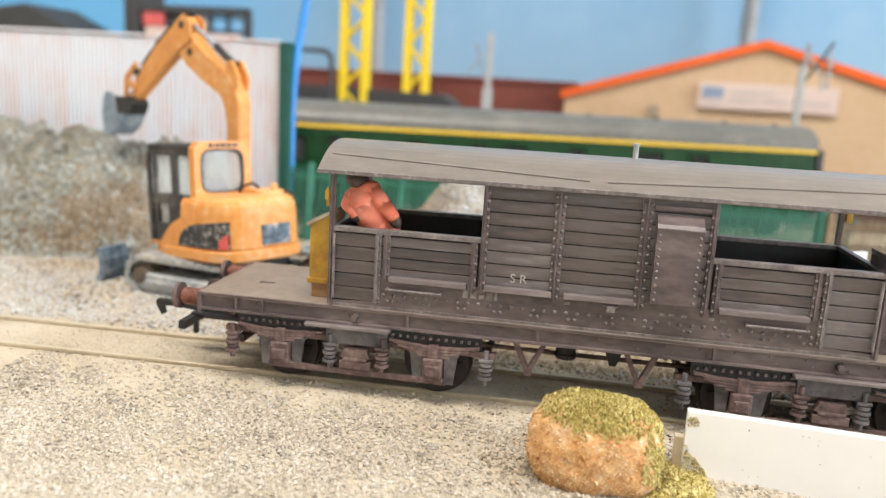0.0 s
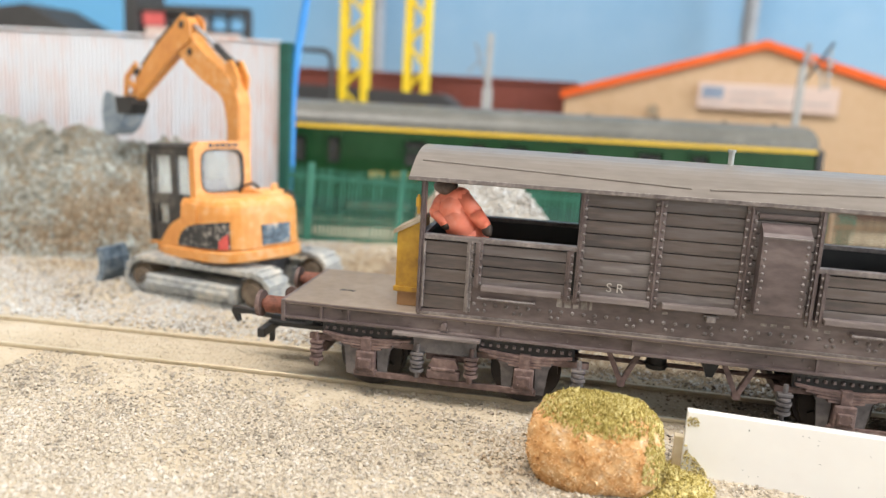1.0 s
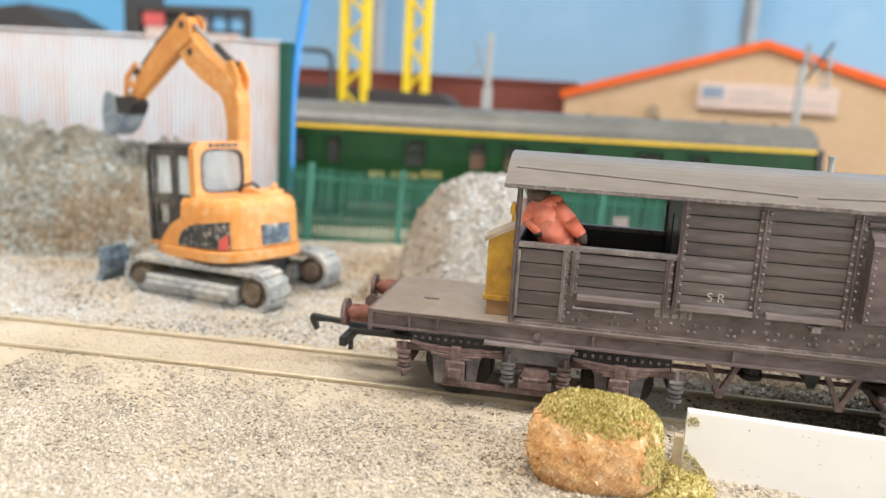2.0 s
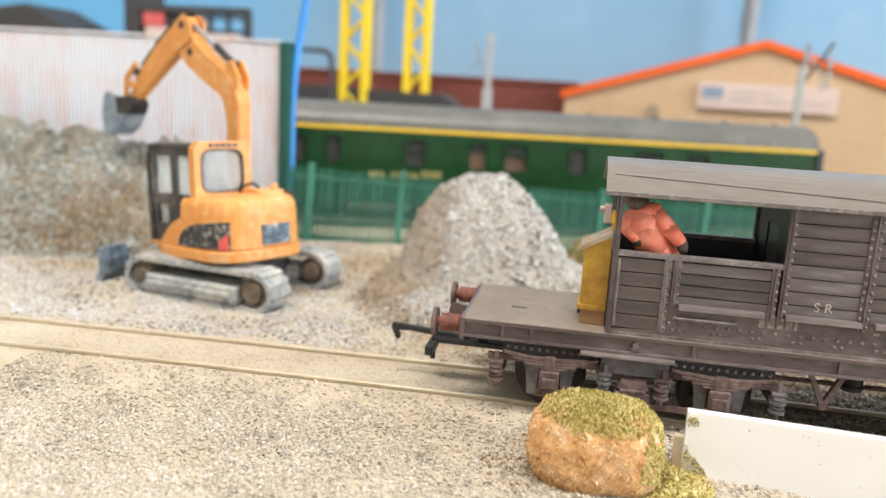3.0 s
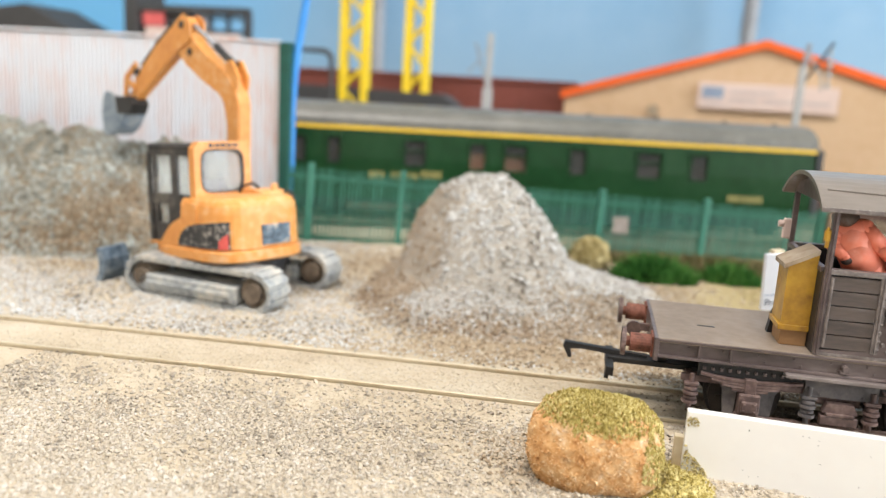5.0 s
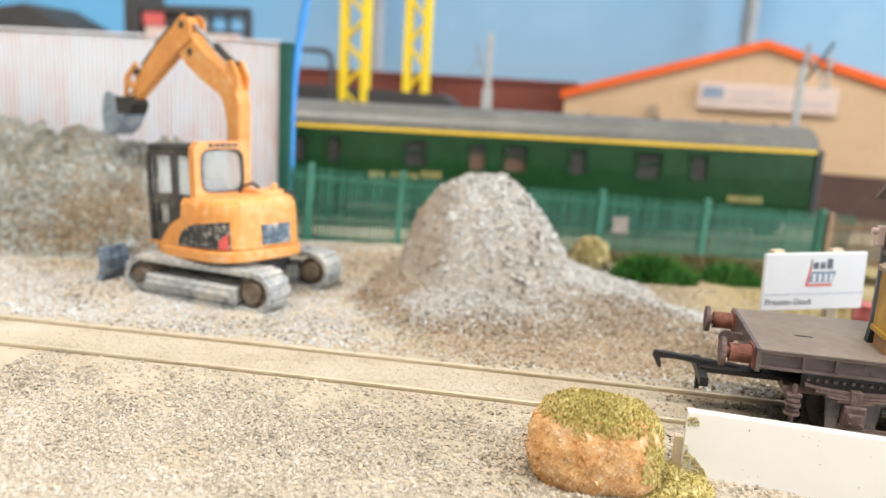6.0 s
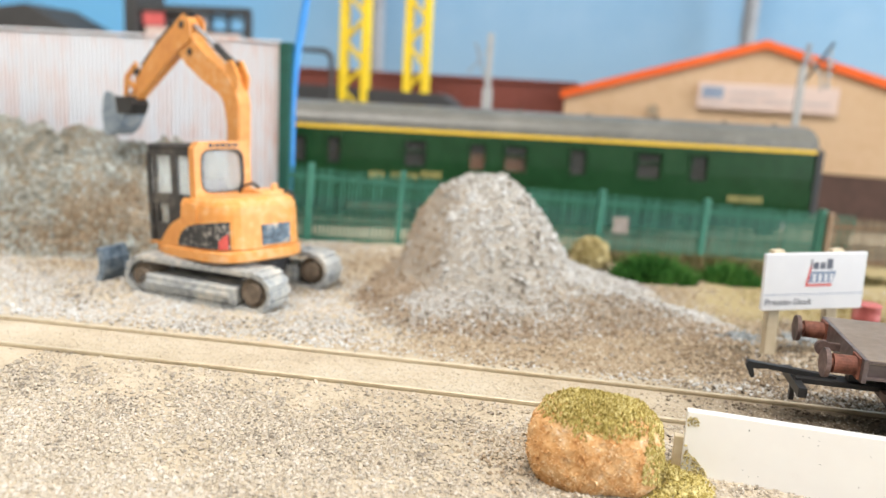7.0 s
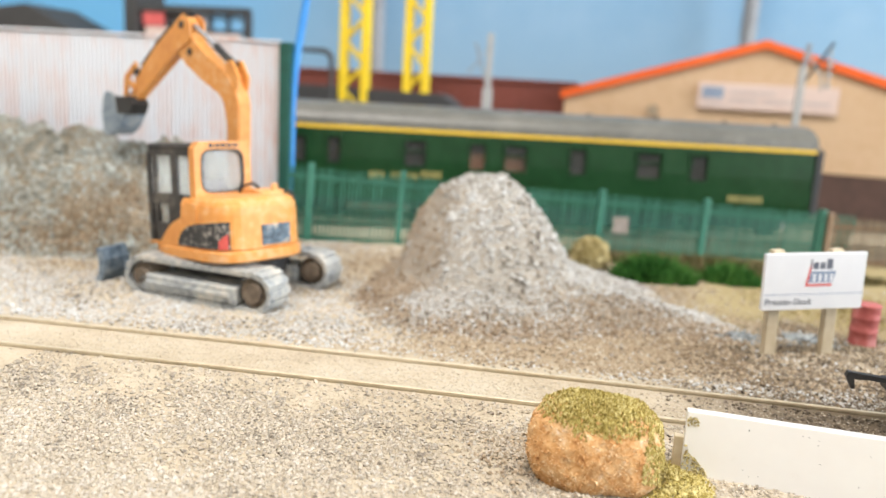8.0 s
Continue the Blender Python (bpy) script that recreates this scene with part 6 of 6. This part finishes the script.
def build_bogie(cx):
    bm = B()
    box(bm, cx - 4.0, cx + 4.0, -12, 12, 7.5, 12.6, 0.3)
    for u in (cx - 25.5, cx + 24.5):
        box(bm, u, u + 1.2, -11.5, 11.5, 6.6, 8.2, 0.1)
    box(bm, cx - 25.0, cx + 25.2, -1.6, 1.6, 7.0, 8.0)
    bogie = part("bogie", bm, BOGIE, van, "rusty brown sprung bogie")
    for s in (-1, 1):
        bm = B()
        box(bm, cx - 27.5, cx + 27.5, s * 13.0, s * 11.9, 9.4, 10.6, 0.1)
        box(bm, cx - 18, cx + 18, s * 13.6, s * 12.9, 3.1, 4.3, 0.1)
        part("side_frame", bm, BOGIE, bogie)
        # riveted centre plate and bolster spring block
        bm = B()
        box(bm, cx - 6.2, cx + 6.2, s * 13.6, s * 12.8, 9.4, 13.4, 0.1)
        rivet_row(bm, [(cx + u, s * 13.65, z) for u in (-5.4, -3.6, 3.6, 5.4) for z in (10.1, 12.6)], 0.26)
        part("centre_plate", bm, GREY_IRON, bogie)
        bm = B()
        box(bm, cx - 3.2, cx + 3.2, s * 14.6, s * 12.9, 4.6, 6.4, 0.25)
        box(bm, cx - 2.4, cx + 2.4, s * 14.8, s * 13.0, 6.4, 7.0, 0.15)
        prism(bm, [(cx - 3.0, 7.0), (cx + 3.0, 7.0), (cx + 2.2, 8.7), (cx - 2.2, 8.7)], "y", s * 14.5, s * 13.0)
        part("bolster_block", bm, BOGIE, bogie)
        for u in (cx - 4.9, cx + 4.9):
            part("strut", box(B(), u - 0.45, u + 0.45, s * 13.7, s * 12.9, 4.2, 9.4, 0.1), BOGIE, bogie)
        for ax in (cx - 15.5, cx + 15.5):
            # leaf spring
            bm = B()
            for k in range(4):
                half = 8.8 - 1.9 * k
                z = 11.0 - 0.55 * k
                pts = []
                for i in range(9):
                    t = -1 + 2 * i / 8
                    pts.append((ax + half * t, z + 0.75 * (t * half / 8.8) ** 2))
                ring = pts + [(p[0], p[1] - 0.45) for p in reversed(pts)]
                prism(bm, ring, "y", s * 14.4, s * 13.1)
            box(bm, ax - 1.0, ax + 1.0, s * 14.6, s * 13.0, 8.6, 11.3, 0.12)
            part("leaf_spring", bm, BOGIE, bogie)
            bm = B()
            for k in range(12):
                u = ax - 8.2 + 1.5 * k
                box(bm, u - 0.28, u + 0.28, s * 13.9, s * 13.3, 12.1, 12.7, 0.1)
            part("frame_studs", bm, IRON, bogie)
            # Black plate added behind the studs to keep the gap above the spring dark.
            part("gap_backing", box(B(), ax - 9.2, ax + 9.2, s * 13.3, s * 12.4, 10.7, 13.5, 0.1), BLACK, bogie)
            # horn guides
            for d in (-1, 1):
                bm = B()
                prism(bm, [(ax + d * 2.0, 9.9), (ax + d * 5.4, 9.9), (ax + d * 4.6, 8.6), (ax + d * 4.0, 3.3), (ax + d * 2.3, 3.3)], "y", s * 13.3, s * 12.6)
                part("horn_guide", bm, GREY_IRON, bogie)
            bm = B()
            box(bm, ax - 1.9, ax + 1.9, s * 15.0, s * 12.8, 4.6, 8.7, 0.35)
            box(bm, ax - 1.4, ax + 1.4, s * 15.5, s * 14.8, 5.2, 7.4, 0.25)
            box(bm, ax - 2.1, ax + 2.1, s * 14.9, s * 13.0, 3.9, 4.7, 0.15)
            rivet_row(bm, [(ax + u, s * 15.55, z) for u in (-0.9, 0.9) for z in (5.7, 6.9)], 0.22)
            part("axlebox", bm, BOGIE, bogie)
            for d in (-1, 1):
                u = ax + d * 10.2
                bm = B()
                for j in range(4):
                    rod(bm, (u, s * 13.7, 5.6 + 0.85 * j), (u, s * 13.7, 6.15 + 0.85 * j), 1.4 if j % 2 == 0 else 1.15, n=14)
                rod(bm, (u, s * 13.7, 4.2), (u, s * 13.7, 11.2), 0.45, n=10)
                box(bm, u - 1.3, u + 1.3, s * 14.4, s * 12.6, 8.9, 9.5, 0.1)
                part("coil_spring", bm, BOGIE if d * ax > 0 else GREY_IRON, bogie)
    BOGIES.append(bogie)
    sets = []
    for ax in (cx - 15.5, cx + 15.5):
        bm = B()
        for y in (-8.25, 8.25):
            s = -1 if y < 0 else 1
            rod(bm, (0, y - 1.1, 0), (0, y + 1.1, 0), 6.35, n=32)
            rod(bm, (0, y - s * 1.3, 0), (0, y - s * 0.9, 0), 7.0, n=32)
            for i in range(8):
                a = i * math.pi / 4
                beam(bm, (1.5 * math.cos(a), y + s * 1.2, 1.5 * math.sin(a)), (5.0 * math.cos(a), y + s * 1.2, 5.0 * math.sin(a)), 0.5, 0.5)
            rod(bm, (0, y, 0), (0, y + s * 1.6, 0), 1.5, n=16)
        rod(bm, (0, -12.6, 0), (0, 12.6, 0), 0.8, n=10)
        w = part("wheelset", bm, WHEEL, bogie)
        w.matrix_basis = pose(ax * MM, 0, 6.4 * MM)
        sets.append((w, ax))
    return sets


WHEELSETS = build_bogie(MID - 44.1) + build_bogie(MID + 44.1)


def toy_figure():
    """A small painted figure that leans out of the veranda, one plain shape."""
    bm = B()

    def limb(a, b, r0, r1):
        rod(bm, a, b, r0, r1, n=14)
        ball(bm, a, r0, u=12, v=8)
        ball(bm, b, r1, u=12, v=8)
    y = -8.5
    limb((-35.4, y + 0.4, 18.8), (-35.6, y, 30.5), 1.6, 2.2)
    limb((-38.2, y + 2.0, 18.8), (-38.0, y + 1.6, 30.5), 1.6, 2.2)
    ball(bm, (-36.6, y + 0.6, 31.4), 3.9, 1.0, 0.8, 0.9, 18, 12)
    limb((-37.0, y + 0.6, 32.6), (-39.8, y + 0.2, 37.0), 3.5, 3.3)
    limb((-42.0, y + 0.4, 38.2), (-38.4, y, 39.6), 1.9, 1.9)
    limb((-38.2, y - 0.2, 39.4), (-35.4, y - 1.6, 36.9), 1.75, 1.5)
    limb((-35.4, y - 1.6, 36.9), (-33.5, y - 2.0, 35.0), 1.5, 1.2)
    limb((-42.4, y - 0.2, 38.0), (-43.1, y - 0.9, 36.4), 1.5, 1.25)
    limb((-43.1, y - 0.9, 36.4), (-41.2, y - 1.8, 34.8), 1.2, 0.95)
    painted = len(bm.faces)
    ball(bm, (-41.6, y + 0.2, 41.5), 2.0, 1.15, 1.0, 0.85, 14, 10)
    ball(bm, (-32.7, y - 2.2, 33.9), 1.05, 1.0, 0.9, 1.25, 12, 8)
    ball(bm, (-40.8, y - 1.9, 34.2), 0.9, 1.1, 0.9, 1.0, 12, 8)
    bm.faces.ensure_lookup_table()
    for i in range(painted, len(bm.faces)):
        bm.faces[i].material_index = 1
    for v in bm.verts:
        v.co += 0.30 * noise.noise_vector(v.co * 0.55)
    ob = smooth(part("toy_figure", bm, ORANGE_DOLL))
    ob.data.materials.append(DOLL_DARK)
    return tagged(ob, "small orange painted plastic figure leaning in the van's veranda", "toy figure")


figure = toy_figure()


def motions():
    rows = [(t, van_pose(c)) for t, c in VAN_RUN]
    walk(van, rows)
    walk(figure, rows)
    for w, ax in WHEELSETS:
        spin = []
        for i in range(33):
            t = i * 0.25
            spin.append((t, Matrix.Translation((ax * MM, 0, 6.4 * MM)) @ Matrix.Rotation(van_at(t) / 6.4, 4, "Y")))
        walk(w, spin)


motions()
